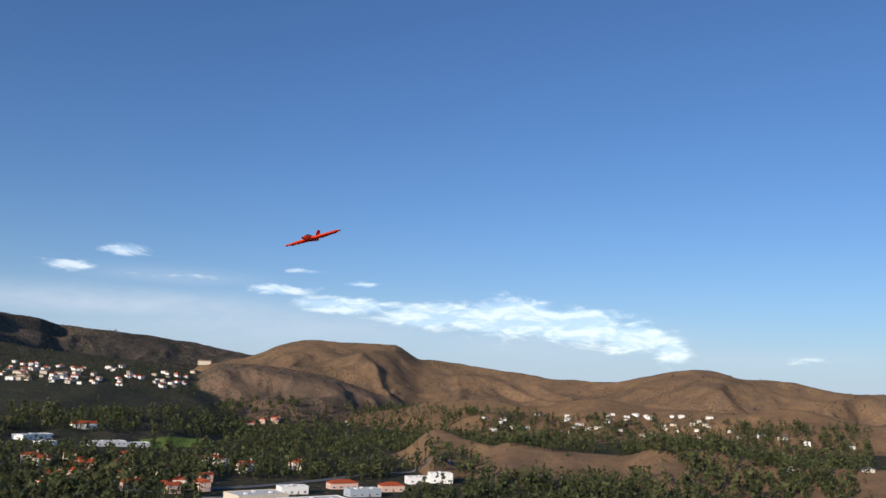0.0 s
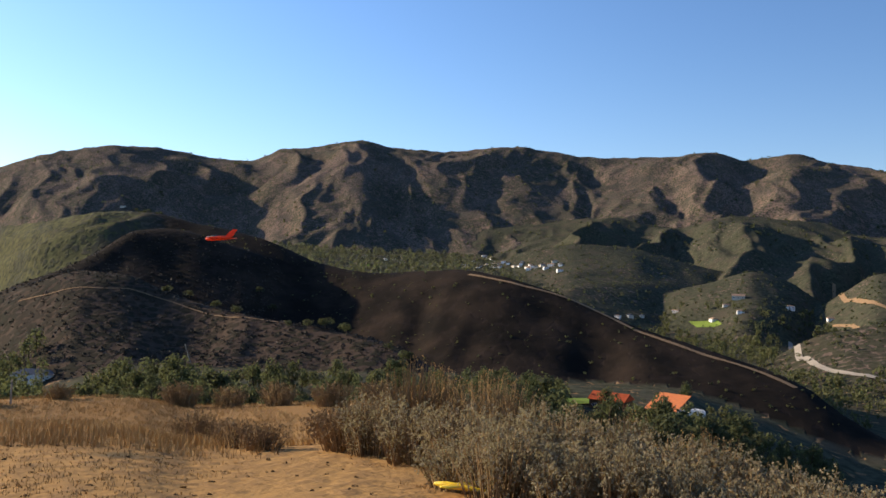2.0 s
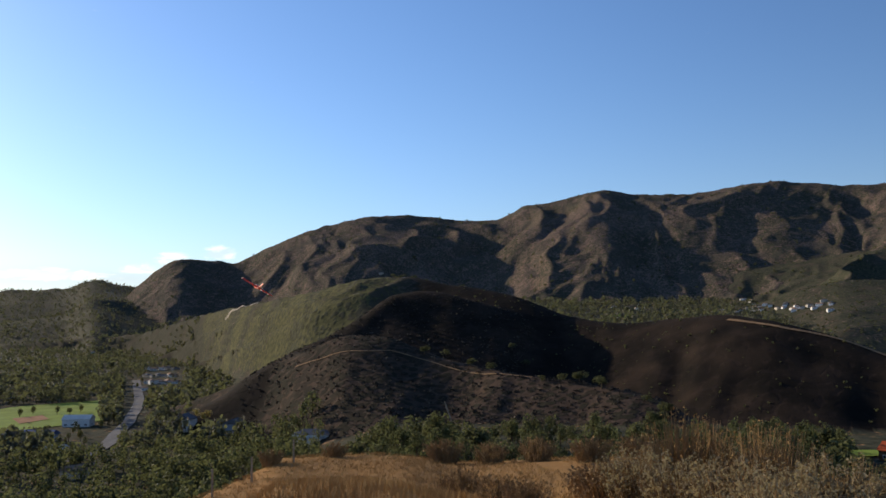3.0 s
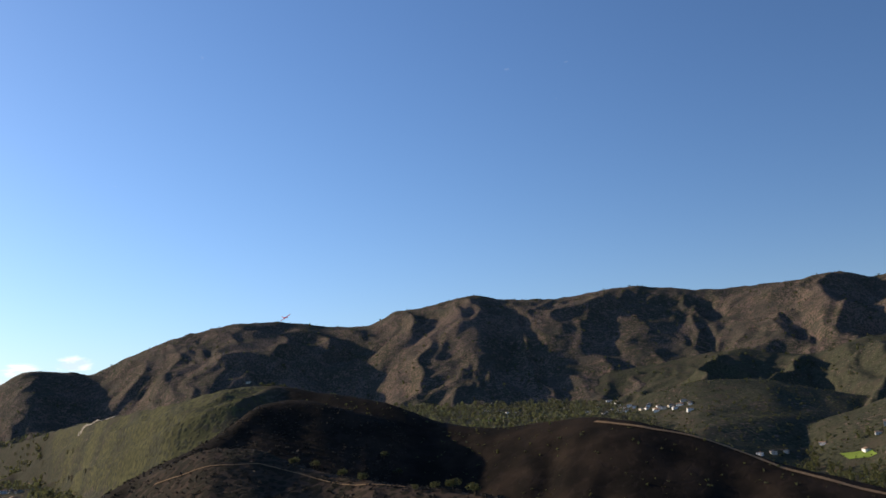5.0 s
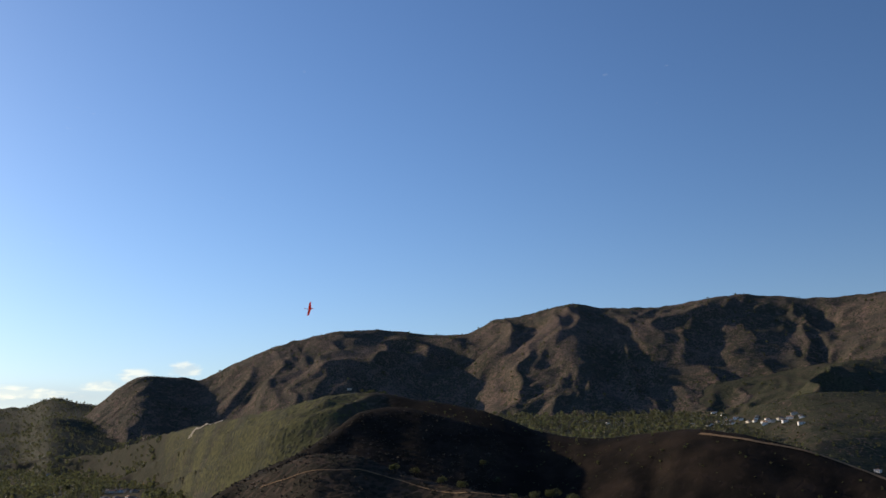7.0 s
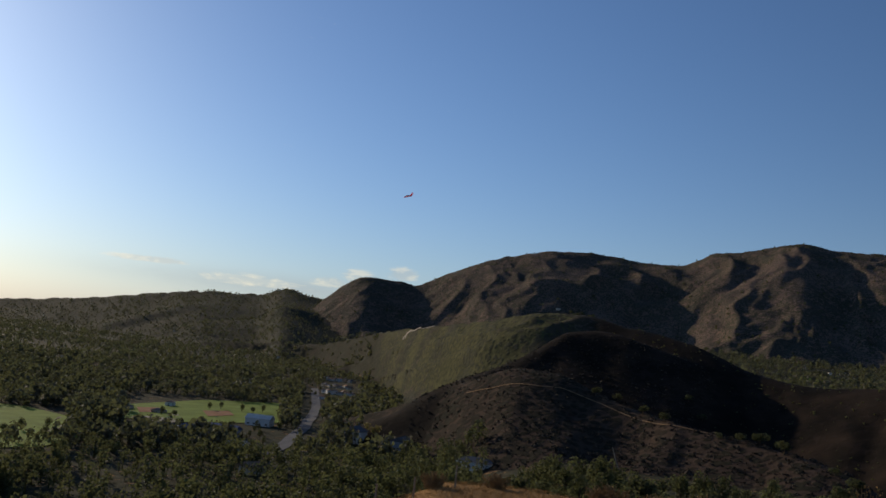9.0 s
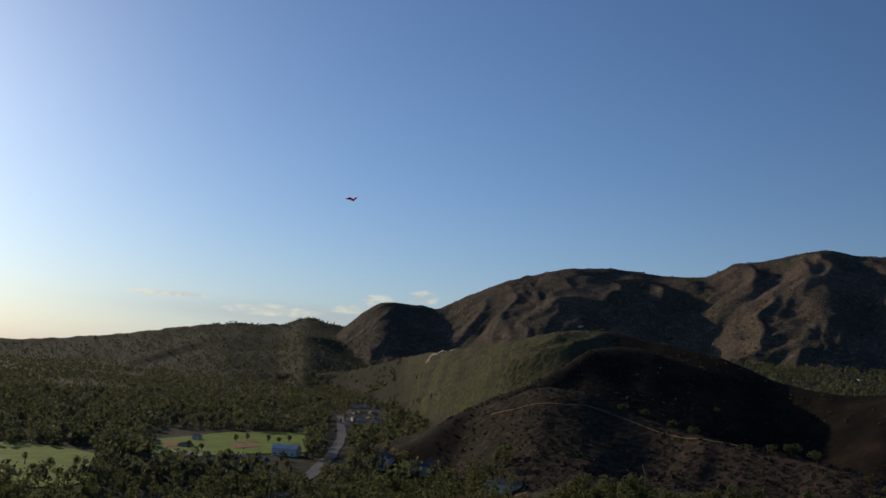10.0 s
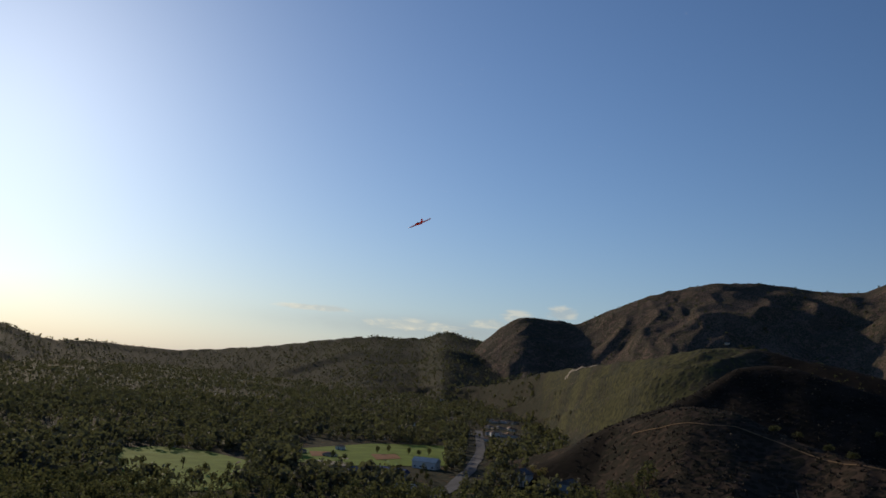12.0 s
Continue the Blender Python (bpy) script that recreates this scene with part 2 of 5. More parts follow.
RNG = np.random.default_rng(5)
LATTICE = RNG.random((256, 256))


def grid_noise(x, y):
    """Smooth value noise, -1 to 1, on arrays."""
    xi, yi = np.floor(x).astype(int), np.floor(y).astype(int)
    u, v = x - xi, y - yi
    u, v = u * u * (3 - 2 * u), v * v * (3 - 2 * v)
    a, b = LATTICE[xi & 255, yi & 255], LATTICE[(xi + 1) & 255, yi & 255]
    c, d = LATTICE[xi & 255, (yi + 1) & 255], LATTICE[(xi + 1) & 255, (yi + 1) & 255]
    return ((a + (b - a) * u) * (1 - v) + (c + (d - c) * u) * v) * 2 - 1


def cloudy(x, y, octaves=4):
    total, amp = 0, 1
    for k in range(octaves):
        total = total + amp * grid_noise(x * 2 ** k + 17 * k, y * 2 ** k - 31 * k)
        amp *= 0.5
    return total / 1.9


def eased(x, xs, ys):
    """Monotone cubic through the points, flat outside."""
    xs, ys = np.array(xs, float), np.array(ys, float)
    h, s = np.diff(xs), np.diff(ys) / np.diff(xs)
    m = np.zeros(len(xs))
    m[1:-1] = np.where(s[1:] * s[:-1] > 0, 2 * s[1:] * s[:-1] / (s[1:] + s[:-1] + 1e-12), 0)
    m[0], m[-1] = s[0], s[-1]
    x = np.clip(x, xs[0], xs[-1])
    i = np.clip(np.searchsorted(xs, x) - 1, 0, len(xs) - 2)
    t = (x - xs[i]) / h[i]
    return ((1 + 2 * t) * (1 - t) ** 2 * ys[i] + t * (1 - t) ** 2 * h[i] * m[i] + t * t * (3 - 2 * t) * ys[i + 1] + t * t * (t - 1) * h[i] * m[i + 1])


def window(v, a, b, soft):
    return np.clip((v - a) / soft + 0.5, 0, 1) * np.clip((b - v) / soft + 0.5, 0, 1)


NAMES = list(RIDGES)


ROUGH = ("main_range", "pyramid_peak", "high_spurs", "foothill_a", "foothill_b", "foothill_c", "far_range", "brown_range", "brown_knoll")


def erosion(u, d, space, k):
    """Spurs and gullies that run down a slope and branch, about -0.6 to 0.6; u along the crest, d across it, in metres."""
    w = u + 0.30 * space * grid_noise(u / space + 3 * k, d / space) + 0.14 * space * grid_noise(u / (0.4 * space), d / (0.4 * space) + k)
    e = d + 0.25 * space * grid_noise(u / (0.7 * space) + 9, d / (0.7 * space) + 2 * k)
    total = 0.62 * (1 - 2.2 * np.abs(grid_noise(w / space + 0.35 * e / space, e / (2.6 * space) + 7 * k)))
    total = total + 0.26 * (1 - 2.2 * np.abs(grid_noise(w / (0.46 * space) - 0.5 * e / space + 31, e / (1.0 * space))))
    total = total + 0.10 * (1 - 2.2 * np.abs(grid_noise(w / (0.21 * space) + e / space + 57, e / (0.38 * space))))
    return total + 0.05 * grid_noise(w / (0.09 * space), e / (0.1 * space))


def land(x, y):
    """Height of the ground, and which ridge makes it (-1: valley, -2: hilltop)."""
    x, y = np.asarray(x, float), np.asarray(y, float)
    form = x.shape
    x, y = x.ravel(), y.ravel()
    r = np.hypot(x, y) + 1e-6
    az = np.degrees(np.arctan2(-x, y))
    az = np.where(az < -100, az + 360, az)
    z = 3.0 * cloudy(x / 300, y / 300, 3) + 30 * window(az, 62, 107, 10) * np.clip((650 - r) / 250, 0, 1) + np.clip(r - 900, 0, 4000) * 0.002
    owner = np.full(r.shape, -1)
    for k, name in enumerate(NAMES):
        w, front, back, gully, space, crest = RIDGES[name]
        pts = sorted(crest)
        a = [p[0] for p in pts]
        rc, ec = eased(az, a, [p[1] for p in pts]), eased(az, a, [p[2] for p in pts])
        ends = np.maximum(np.maximum(a[0] - az, az - a[-1]), 0)
        zc = EYE + rc * np.tan(np.radians(ec)) - np.radians(ends) * rc * 0.5
        d = r - rc
        drop = np.where(d < 0, front, back) * (np.sqrt(d * d + w * w) - w)
        drop = np.where(d < 0, drop * (1 + 0.25 * np.exp(-((d / (6 * w)) ** 2))), drop)
        near = np.flatnonzero(zc - drop > z - 35 - 1.3 * gully)
        if not len(near):
            continue
        rc, d, zc, drop, u, zo = rc[near], d[near], zc[near], drop[near], np.radians(az[near]) * rc[near], z[near]
        if gully < 16:
            lean = u / space + 0.45 * d / space + 0.7 * grid_noise(u / space * 0.6 + k, d / (space * 1.7))
            cut = 0.55 * grid_noise(lean, d / (space * 2.5) + k) + 0.25 * grid_noise(lean * 2.7 + 5, d / space) + 0.03 * grid_noise(lean * 6.1, d / (space * 0.3)) - 0.1
        else:
            cut = erosion(u, d, space, k)
        zk = zc - drop + cut * 1.5 * gully * np.clip(drop / (gully * 2.0), 0, 1) * np.clip((zc - drop) / (gully * 1.5) + 0.2, 0, 1)
        zk = zk + (0.0026 * rc * np.clip(1 - drop / 25, 0, 1)) * cloudy(u / 60, d / 40, 5)
        if name in ROUGH:
            zk = zk + 4.0
        owner[near] = np.where(zk > zo, k, owner[near])
        z[near] = np.maximum(zo, zk) + 3.0 * np.exp(-np.abs(zo - zk) / 6.0) * np.clip((r[near] - 300) / 200, 0, 1)
    pts = BROW
    rb, eb = eased(az, [p[0] for p in pts], [p[1] for p in pts]), eased(az, [p[0] for p in pts], [p[2] for p in pts])
    zb = EYE + rb * np.tan(np.radians(eb))
    s = (EYE - 1.7 - zb) / rb
    over = np.maximum(r - rb, 0)
    zn = EYE - 1.7 - s * np.minimum(r, rb) - 0.62 * (np.sqrt(over * over + 9) - 3) + 0.25 * cloudy(x / 9, y / 9, 3) * np.clip(r / 12, 0, 1)
    zn = zn - 0.7 * np.exp(-((r - rb * 0.72 + 3 * np.sin(np.radians(az) * 9)) / 6.0) ** 2) * window(az, 84, 122, 16)
    owner = np.where((zn > z) & (r < 300), -2, owner)
    z = np.where(r < 300, np.maximum(z, zn), z)
    return z.reshape(form), owner.reshape(form)


def spot(az, r, up=0.0):
    """A place on the ground at that azimuth and distance."""
    p = ray(az) * r
    return Vector((p.x, p.y, float(land(p.x, p.y)[0]) + up))


# ---- materials ----
def material(name):
    m = bpy.data.materials.new(name)
    m.use_nodes = True
    t = m.node_tree
    return m, t, t.nodes["Principled BSDF"]


def simple(name, color, rough=0.8, metal=0.0, vary=0.25, scale=1.0, bump=0.0):
    """A surface with soft stains, fine grain and a little relief."""
    m, t, b = material(name)
    co = node(t, "ShaderNodeTexCoord")
    n1 = node(t, "ShaderNodeTexNoise", i_Scale=scale, i_Detail=5.0)
    n2 = node(t, "ShaderNodeTexNoise", i_Scale=scale * 14, i_Detail=3.0)
    for n in (n1, n2):
        t.links.new(co.outputs["Object"], n.inputs["Vector"])
    dark = tuple(c * (1 - vary) for c in color)
    light = tuple(min(1, c * (1 + vary)) for c in color)
    f = calc(t, "ADD", calc(t, "MULTIPLY", n1.outputs[0], 0.65), calc(t, "MULTIPLY", n2.outputs[0], 0.35))
    t.links.new(mixed(t, smooth_step(t, f, 0.3, 0.7), dark, light), b.inputs["Base Color"])
    b.inputs["Roughness"].default_value, b.inputs["Metallic"].default_value = rough, metal
    b.inputs["Specular IOR Level"].default_value = 0.03 if rough > 0.75 else 0.5
    if bump:
        bp = node(t, "ShaderNodeBump", i_Strength=bump, i_Distance=0.05)
        t.links.new(n2.outputs[0], bp.inputs["Height"])
        t.links.new(bp.outputs[0], b.inputs["Normal"])
    return m


def ground_material():
    """Dry grass, chaparral, burnt slopes with their shade in the black, and green turf, mixed by what grows where."""
    m, t, b = material("hillside_cover")
    co = node(t, "ShaderNodeTexCoord")
    att = {k: node(t, "ShaderNodeAttribute", attribute_name=k).outputs["Fac"] for k in ("scrub", "grass", "green", "near", "burnt_shaded", "rock")}

    def noise_at(scale, detail=5.0, rough=0.55):
        n = node(t, "ShaderNodeTexNoise", i_Scale=scale, i_Detail=detail, i_Roughness=rough)
        t.links.new(co.outputs["Object"], n.inputs["Vector"])
        return n.outputs[0]

    broad, mid, fine, grain = noise_at(0.004), noise_at(0.03), noise_at(0.16), noise_at(2.2)
    vor = node(t, "ShaderNodeTexVoronoi", i_Scale=0.19, i_Randomness=1.0)
    t.links.new(co.outputs["Object"], vor.inputs["Vector"])
    straw = mixed(t, smooth_step(t, mid, 0.3, 0.7), (0.23, 0.122, 0.044), (0.43, 0.245, 0.088))
    straw = mixed(t, smooth_step(t, grain, 0.35, 0.7), straw, (0.28, 0.16, 0.066))
    earth = mixed(t, smooth_step(t, fine, 0.35, 0.65), (0.11, 0.086, 0.076), (0.18, 0.135, 0.117))
    bush = mixed(t, smooth_step(t, fine, 0.3, 0.7), (0.030, 0.034, 0.021), (0.075, 0.072, 0.046))
    bush = mixed(t, smooth_step(t, mid, 0.45, 0.75), bush, (0.07, 0.058, 0.042))
    turf = mixed(t, smooth_step(t, fine, 0.3, 0.7), (0.062, 0.06, 0.03), (0.12, 0.115, 0.05))
    dots = smooth_step(t, calc(t, "SUBTRACT", calc(t, "ADD", att["scrub"], calc(t, "MULTIPLY", calc(t, "SUBTRACT", fine, 0.5), 1.3)), vor.outputs["Distance"]), -0.05, 0.22)
    base = mixed(t, att["grass"], earth, straw)
    base = mixed(t, smooth_step(t, calc(t, "ADD", att["green"], calc(t, "MULTIPLY", calc(t, "SUBTRACT", mid, 0.5), 0.8)), 0.3, 0.7), base, turf)
    # char black, made deeper so the colour also holds these slopes' shade
    char_and_shade = mixed(t, smooth_step(t, mid, 0.35, 0.7), (0.010, 0.008, 0.007), (0.032, 0.022, 0.016))
    cover = mixed(t, dots, base, bush)
    sagebrush = mixed(t, smooth_step(t, fine, 0.3, 0.7), (0.05, 0.047, 0.036), (0.095, 0.085, 0.066))
    outcrop = mixed(t, smooth_step(t, grain, 0.3, 0.7), (0.13, 0.085, 0.065), (0.22, 0.15, 0.115))
    cover = mixed(t, calc(t, "MULTIPLY", att["rock"], smooth_step(t, noise_at(0.05, 7.0, 0.7), 0.52, 0.62)), cover, outcrop)
    cover = mixed(t, calc(t, "MULTIPLY", att["rock"], calc(t, "MULTIPLY", smooth_step(t, noise_at(0.011, 5.0, 0.6), 0.5, 0.62), 0.6)), cover, sagebrush)
    t.links.new(mixed(t, calc(t, "MULTIPLY", att["burnt_shaded"], smooth_step(t, broad, 0.0, 0.35)), cover, char_and_shade), b.inputs["Base Color"])
    b.inputs["Roughness"].default_value = 0.95
    b.inputs["Specular IOR Level"].default_value = 0.02
    far = calc(t, "SUBTRACT", 1.0, att["near"])
    crag = calc(t, "MULTIPLY", noise_at(0.07, 8.0, 0.7), 4.5)
    h = calc(t, "ADD", calc(t, "MULTIPLY", dots, calc(t, "SUBTRACT", 0.6, calc(t, "MULTIPLY", att["burnt_shaded"], 0.5))), calc(t, "ADD", calc(t, "MULTIPLY", fine, 0.25), calc(t, "MULTIPLY", mid, 0.9)))
    h = calc(t, "MULTIPLY", calc(t, "ADD", h, calc(t, "MULTIPLY", crag, att["rock"])), far)
    h = calc(t, "ADD", h, calc(t, "MULTIPLY", grain, 0.12))
    bp = node(t, "ShaderNodeBump", i_Strength=0.9, i_Distance=1.0)
    t.links.new(h, bp.inputs["Height"])
    t.links.new(bp.outputs[0], b.inputs["Normal"])
    return m


# ---- ground ----
def make_ground():
    fine_az = np.arange(-34, 154, 0.145)
    coarse = np.arange(154, 326, 4.0)
    azs = np.concatenate([fine_az, coarse])
    rs = np.concatenate([[0.4], np.geomspace(1.5, 300, 95)[:-1], np.geomspace(300, 1900, 190)[:-1], np.linspace(1900, 3750, 185)[:-1], np.geomspace(3750, 4950, 40)])
    A, Rr = np.meshgrid(azs, rs)
    X, Y = -np.sin(np.radians(A)) * Rr, np.cos(np.radians(A)) * Rr
    Z, owner = land(X, Y)
    nr, na = A.shape
    me = bpy.data.meshes.new("ground")
    verts = np.stack([X, Y, Z], -1).reshape(-1, 3)
    i, j = np.meshgrid(np.arange(nr - 1), np.arange(na), indexing="ij")
    a, b2 = i * na + j, i * na + (j + 1) % na
    quads = np.stack([a, a + na, b2 + na, b2], -1).reshape(-1, 4)
    me.from_pydata(verts, [], [])
    me.clear_geometry()
    me.vertices.add(len(verts))
    me.vertices.foreach_set("co", verts.ravel())
    me.loops.add(quads.size)
    me.loops.foreach_set("vertex_index", quads.ravel())
    me.polygons.add(len(quads))
    me.polygons.foreach_set("loop_start", np.arange(0, quads.size, 4))
    me.polygons.foreach_set("use_smooth", np.ones(len(quads), bool))
    me.update(calc_edges=True)
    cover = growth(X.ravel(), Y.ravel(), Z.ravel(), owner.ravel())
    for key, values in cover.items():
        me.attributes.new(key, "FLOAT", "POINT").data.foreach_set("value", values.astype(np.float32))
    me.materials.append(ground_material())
    return tagged(new("ground", me), "dry Californian hills and valley floor with chaparral and grass", "ground", kind="structure")


SCRUB = dict(main_range=0.66, pyramid_peak=0.68, brown_range=0.3, far_range=0.6, near_hill=0.8, shoulder=0.75, green_spur=0.8, upper_spur=0.8, shrubby_spur=0.62, foothill_a=1.0, foothill_b=1.0, foothill_c=1.0, foothill_d=0.9,
             high_spurs=1.0, trail_knoll=0.85, terrace=0.95, back_valley=0.7, brown_knoll=0.45, brown_front=0.22, low_knolls=0.25)
GRASS = dict(main_range=0.1, pyramid_peak=0.1, high_spurs=0.1, shoulder=0.05, brown_range=0.55, near_hill=0.0, shrubby_spur=0.2, foothill_d=0.25, trail_knoll=0.12, brown_knoll=0.4, brown_front=0.6, low_knolls=0.55)


def growth(x, y, z, owner):
    r = np.hypot(x, y)
    az = np.degrees(np.arctan2(-x, y))
    scrub = np.full(x.shape, 0.45)
    grass = np.full(x.shape, 0.6)
    for k, name in enumerate(NAMES):
        scrub[owner == k], grass[owner == k] = SCRUB[name], GRASS.get(name, 0.1)
    scrub[owner == -2], grass[owner == -2] = 0.0, 0.95
    patches = 0.6 * cloudy(x / 260, y / 260, 4) + 0.8 * cloudy(x / 85 + 50, y / 85, 3)
    scrub = np.clip(scrub + 0.3 * patches * (owner >= 0), 0, 1)
    hill = np.isin(owner, [NAMES.index(n) for n in ("near_hill", "green_spur", "upper_spur")])
    arc = np.radians(az) * 1000
    streaks = cloudy((arc + 0.6 * r) / 45, (r - 0.3 * arc) / 150, 3)
    green = np.where(hill, (0.8 + 0.2 * (owner != NAMES.index('near_hill')) + 0.55 * streaks) * window(az, 101, 117, 2), 0)
    scrub = np.where(hill, scrub - (0.32 + 0.6 * streaks) * window(az, 101, 114.2, 2) + 0.3 * (az > 114.2), scrub)
    grass[hill] = 0.05 * window(az, 101, 114.2, 2)[hill]
    valley = (owner == -1) | (owner == NAMES.index('far_range')) | (owner == NAMES.index('back_valley'))
    green = np.where(valley, np.where(owner == -1, 0.15, 0.0), green)
    scrub = np.where(valley, 0.95, scrub)
    # how strongly each slope takes the black that stands for char and shade
    burnt_shaded = np.where(hill, np.where(az < 108, 0.95, 0.3) * (1 - window(az, 101, 114.2, 2)), 0) + np.where(owner == NAMES.index('shoulder'), 0.92, 0) + np.where(owner == NAMES.index('shrubby_spur'), 0.7, 0) + np.where(owner == NAMES.index('trail_knoll'), 0.25, 0)
    rock = np.isin(owner, [NAMES.index(n) for n in ROUGH]) * np.where(np.isin(owner, [NAMES.index(n) for n in ('brown_range', 'brown_knoll')]), 0.6, np.where(np.isin(owner, [NAMES.index(n) for n in ('main_range', 'pyramid_peak')]), 1.0, 0.0))
    return dict(rock=rock, burnt_shaded=burnt_shaded, scrub=np.clip(scrub, 0, 1), grass=grass, green=np.clip(green, 0, 1), near=np.clip((250 - r) / 150, 0, 1))


ground = make_ground()


SIGHT_AZ = np.arange(-30, 150, 0.3)
SIGHT_R = np.geomspace(60, 4900, 700)
SIGHT_X, SIGHT_Y = -np.outer(np.sin(np.radians(SIGHT_AZ)), SIGHT_R), np.outer(np.cos(np.radians(SIGHT_AZ)), SIGHT_R)
SIGHT_EL = np.degrees(np.arctan2(land(SIGHT_X, SIGHT_Y)[0] - EYE, SIGHT_R[None]))


def sight(az, el):
    """Where the line from the hilltop at that bearing and dip first meets the land."""
    row = SIGHT_EL[int(round((az + 30) / 0.3))]
    hit = np.argmax(row >= el)
    return spot(az, SIGHT_R[hit] if hit else 2500.0)


# ---- building blocks ----
def part(name, bm, mat, parent=None, label=""):
    me = bpy.data.meshes.new(name)
    bm.to_mesh(me)
    bm.free()
    me.materials.append(mat)
    ob = new(name, me)
    if parent:
        ob.parent = parent
    return tagged(ob, label)


def box(bm, cx, cy, z0, w, d, h, m=None, bevel=0.0):
    got = bmesh.ops.create_cube(bm, size=1.0, matrix=(m or Matrix()) @ Matrix.Translation((cx, cy, z0 + h / 2)) @ Matrix.Diagonal((w, d, h, 1)))
    if bevel:
        edges = {e for v in got["verts"] for e in v.link_edges}
        bmesh.ops.bevel(bm, geom=list(edges), offset=bevel, segments=2, affect="EDGES", profile=0.5)
    return bm


def prism(bm, outline, lift):
    """A solid from a closed outline of points, moved along lift."""
    low = [bm.verts.new(p) for p in outline]
    top = [bm.verts.new(Vector(p) + Vector(lift)) for p in outline]
    n = len(low)
    bm.faces.new(low[::-1])
    bm.faces.new(top)
    for k in range(n):
        bm.faces.new((low[k], low[(k + 1) % n], top[(k + 1) % n], top[k]))
    bmesh.ops.recalc_face_normals(bm, faces=bm.faces)
    return bm


def raw_mesh(name, verts, tris, mat, smooth=False):
    """A mesh from number arrays, all triangles."""
    me = bpy.data.meshes.new(name)
    me.vertices.add(len(verts))
    me.vertices.foreach_set("co", np.asarray(verts, np.float32).ravel())
    me.loops.add(tris.size)
    me.loops.foreach_set("vertex_index", tris.astype(np.int32).ravel())
    me.polygons.add(len(tris))
    me.polygons.foreach_set("loop_start", np.arange(0, tris.size, 3, dtype=np.int32))
    if smooth:
        me.polygons.foreach_set("use_smooth", np.ones(len(tris), bool))
    me.update(calc_edges=True)
    me.materials.append(mat)
    return me


# ---- the radio-controlled aeroplane ----
def let_light_through(m, color, share):
    """Thin foam that passes some light."""
    t = m.node_tree
    b, out = t.nodes["Principled BSDF"], t.nodes["Material Output"]
    tr, mx = node(t, "ShaderNodeBsdfTranslucent"), node(t, "ShaderNodeMixShader")
    tr.inputs[0].default_value, mx.inputs[0].default_value = (*color, 1), share
    t.links.new(b.outputs[0], mx.inputs[1])
    t.links.new(tr.outputs[0], mx.inputs[2])
    t.links.new(mx.outputs[0], out.inputs[0])
    return m


foam = let_light_through(simple("orange_foam", (0.85, 0.085, 0.018), 0.55, vary=0.08, scale=6), (0.9, 0.12, 0.03), 0.45)
foam_dark = simple("dark_red_tape", (0.07, 0.01, 0.008), 0.45, vary=0.1, scale=8)
foam_white = simple("white_foam_edge", (0.75, 0.5, 0.42), 0.6, vary=0.1, scale=8)
black_plastic = simple("black_plastic", (0.02, 0.02, 0.022), 0.4, vary=0.2, scale=20)


def airfoil_wing(bm, side, sections):
    """A lofted wing half: sections of span, leading edge, chord, thickness and rise."""
    rings = []
    profile = [(0, 0), (0.06, 0.5), (0.3, 0.62), (0.65, 0.32), (1.0, 0.03), (1.0, -0.03), (0.6, -0.22), (0.25, -0.38), (0.05, -0.32)]
    for x, lead, chord, thick, rise in sections:
        rings.append([bm.verts.new((side * x, lead - c * chord, rise + h * thick)) for c, h in profile])
    n = len(profile)
    for a, b in zip(rings, rings[1:]):
        for k in range(n):
            bm.faces.new((a[k], a[(k + 1) % n], b[(k + 1) % n], b[k]))
    bm.faces.new(rings[0])
    bm.faces.new(rings[-1])
    bmesh.ops.recalc_face_normals(bm, faces=bm.faces)
    for f in bm.faces:
        f.smooth = len(f.verts) == 4
    return bm


def lofted_body(bm, stations, sides=16):
    rings = []
    for y, half_w, half_h, zc in stations:
        rings.append([bm.verts.new((half_w * math.cos(2 * math.pi * k / sides), y, zc + half_h * math.sin(2 * math.pi * k / sides))) for k in range(sides)])
    for a, b in zip(rings, rings[1:]):
        for k in range(sides):
            bm.faces.new((a[k], a[(k + 1) % sides], b[(k + 1) % sides], b[k]))
    bm.faces.new(rings[0])
    bm.faces.new(rings[-1])
    bmesh.ops.recalc_face_normals(bm, faces=bm.faces)
    for f in bm.faces:
        f.smooth = True
    return bm


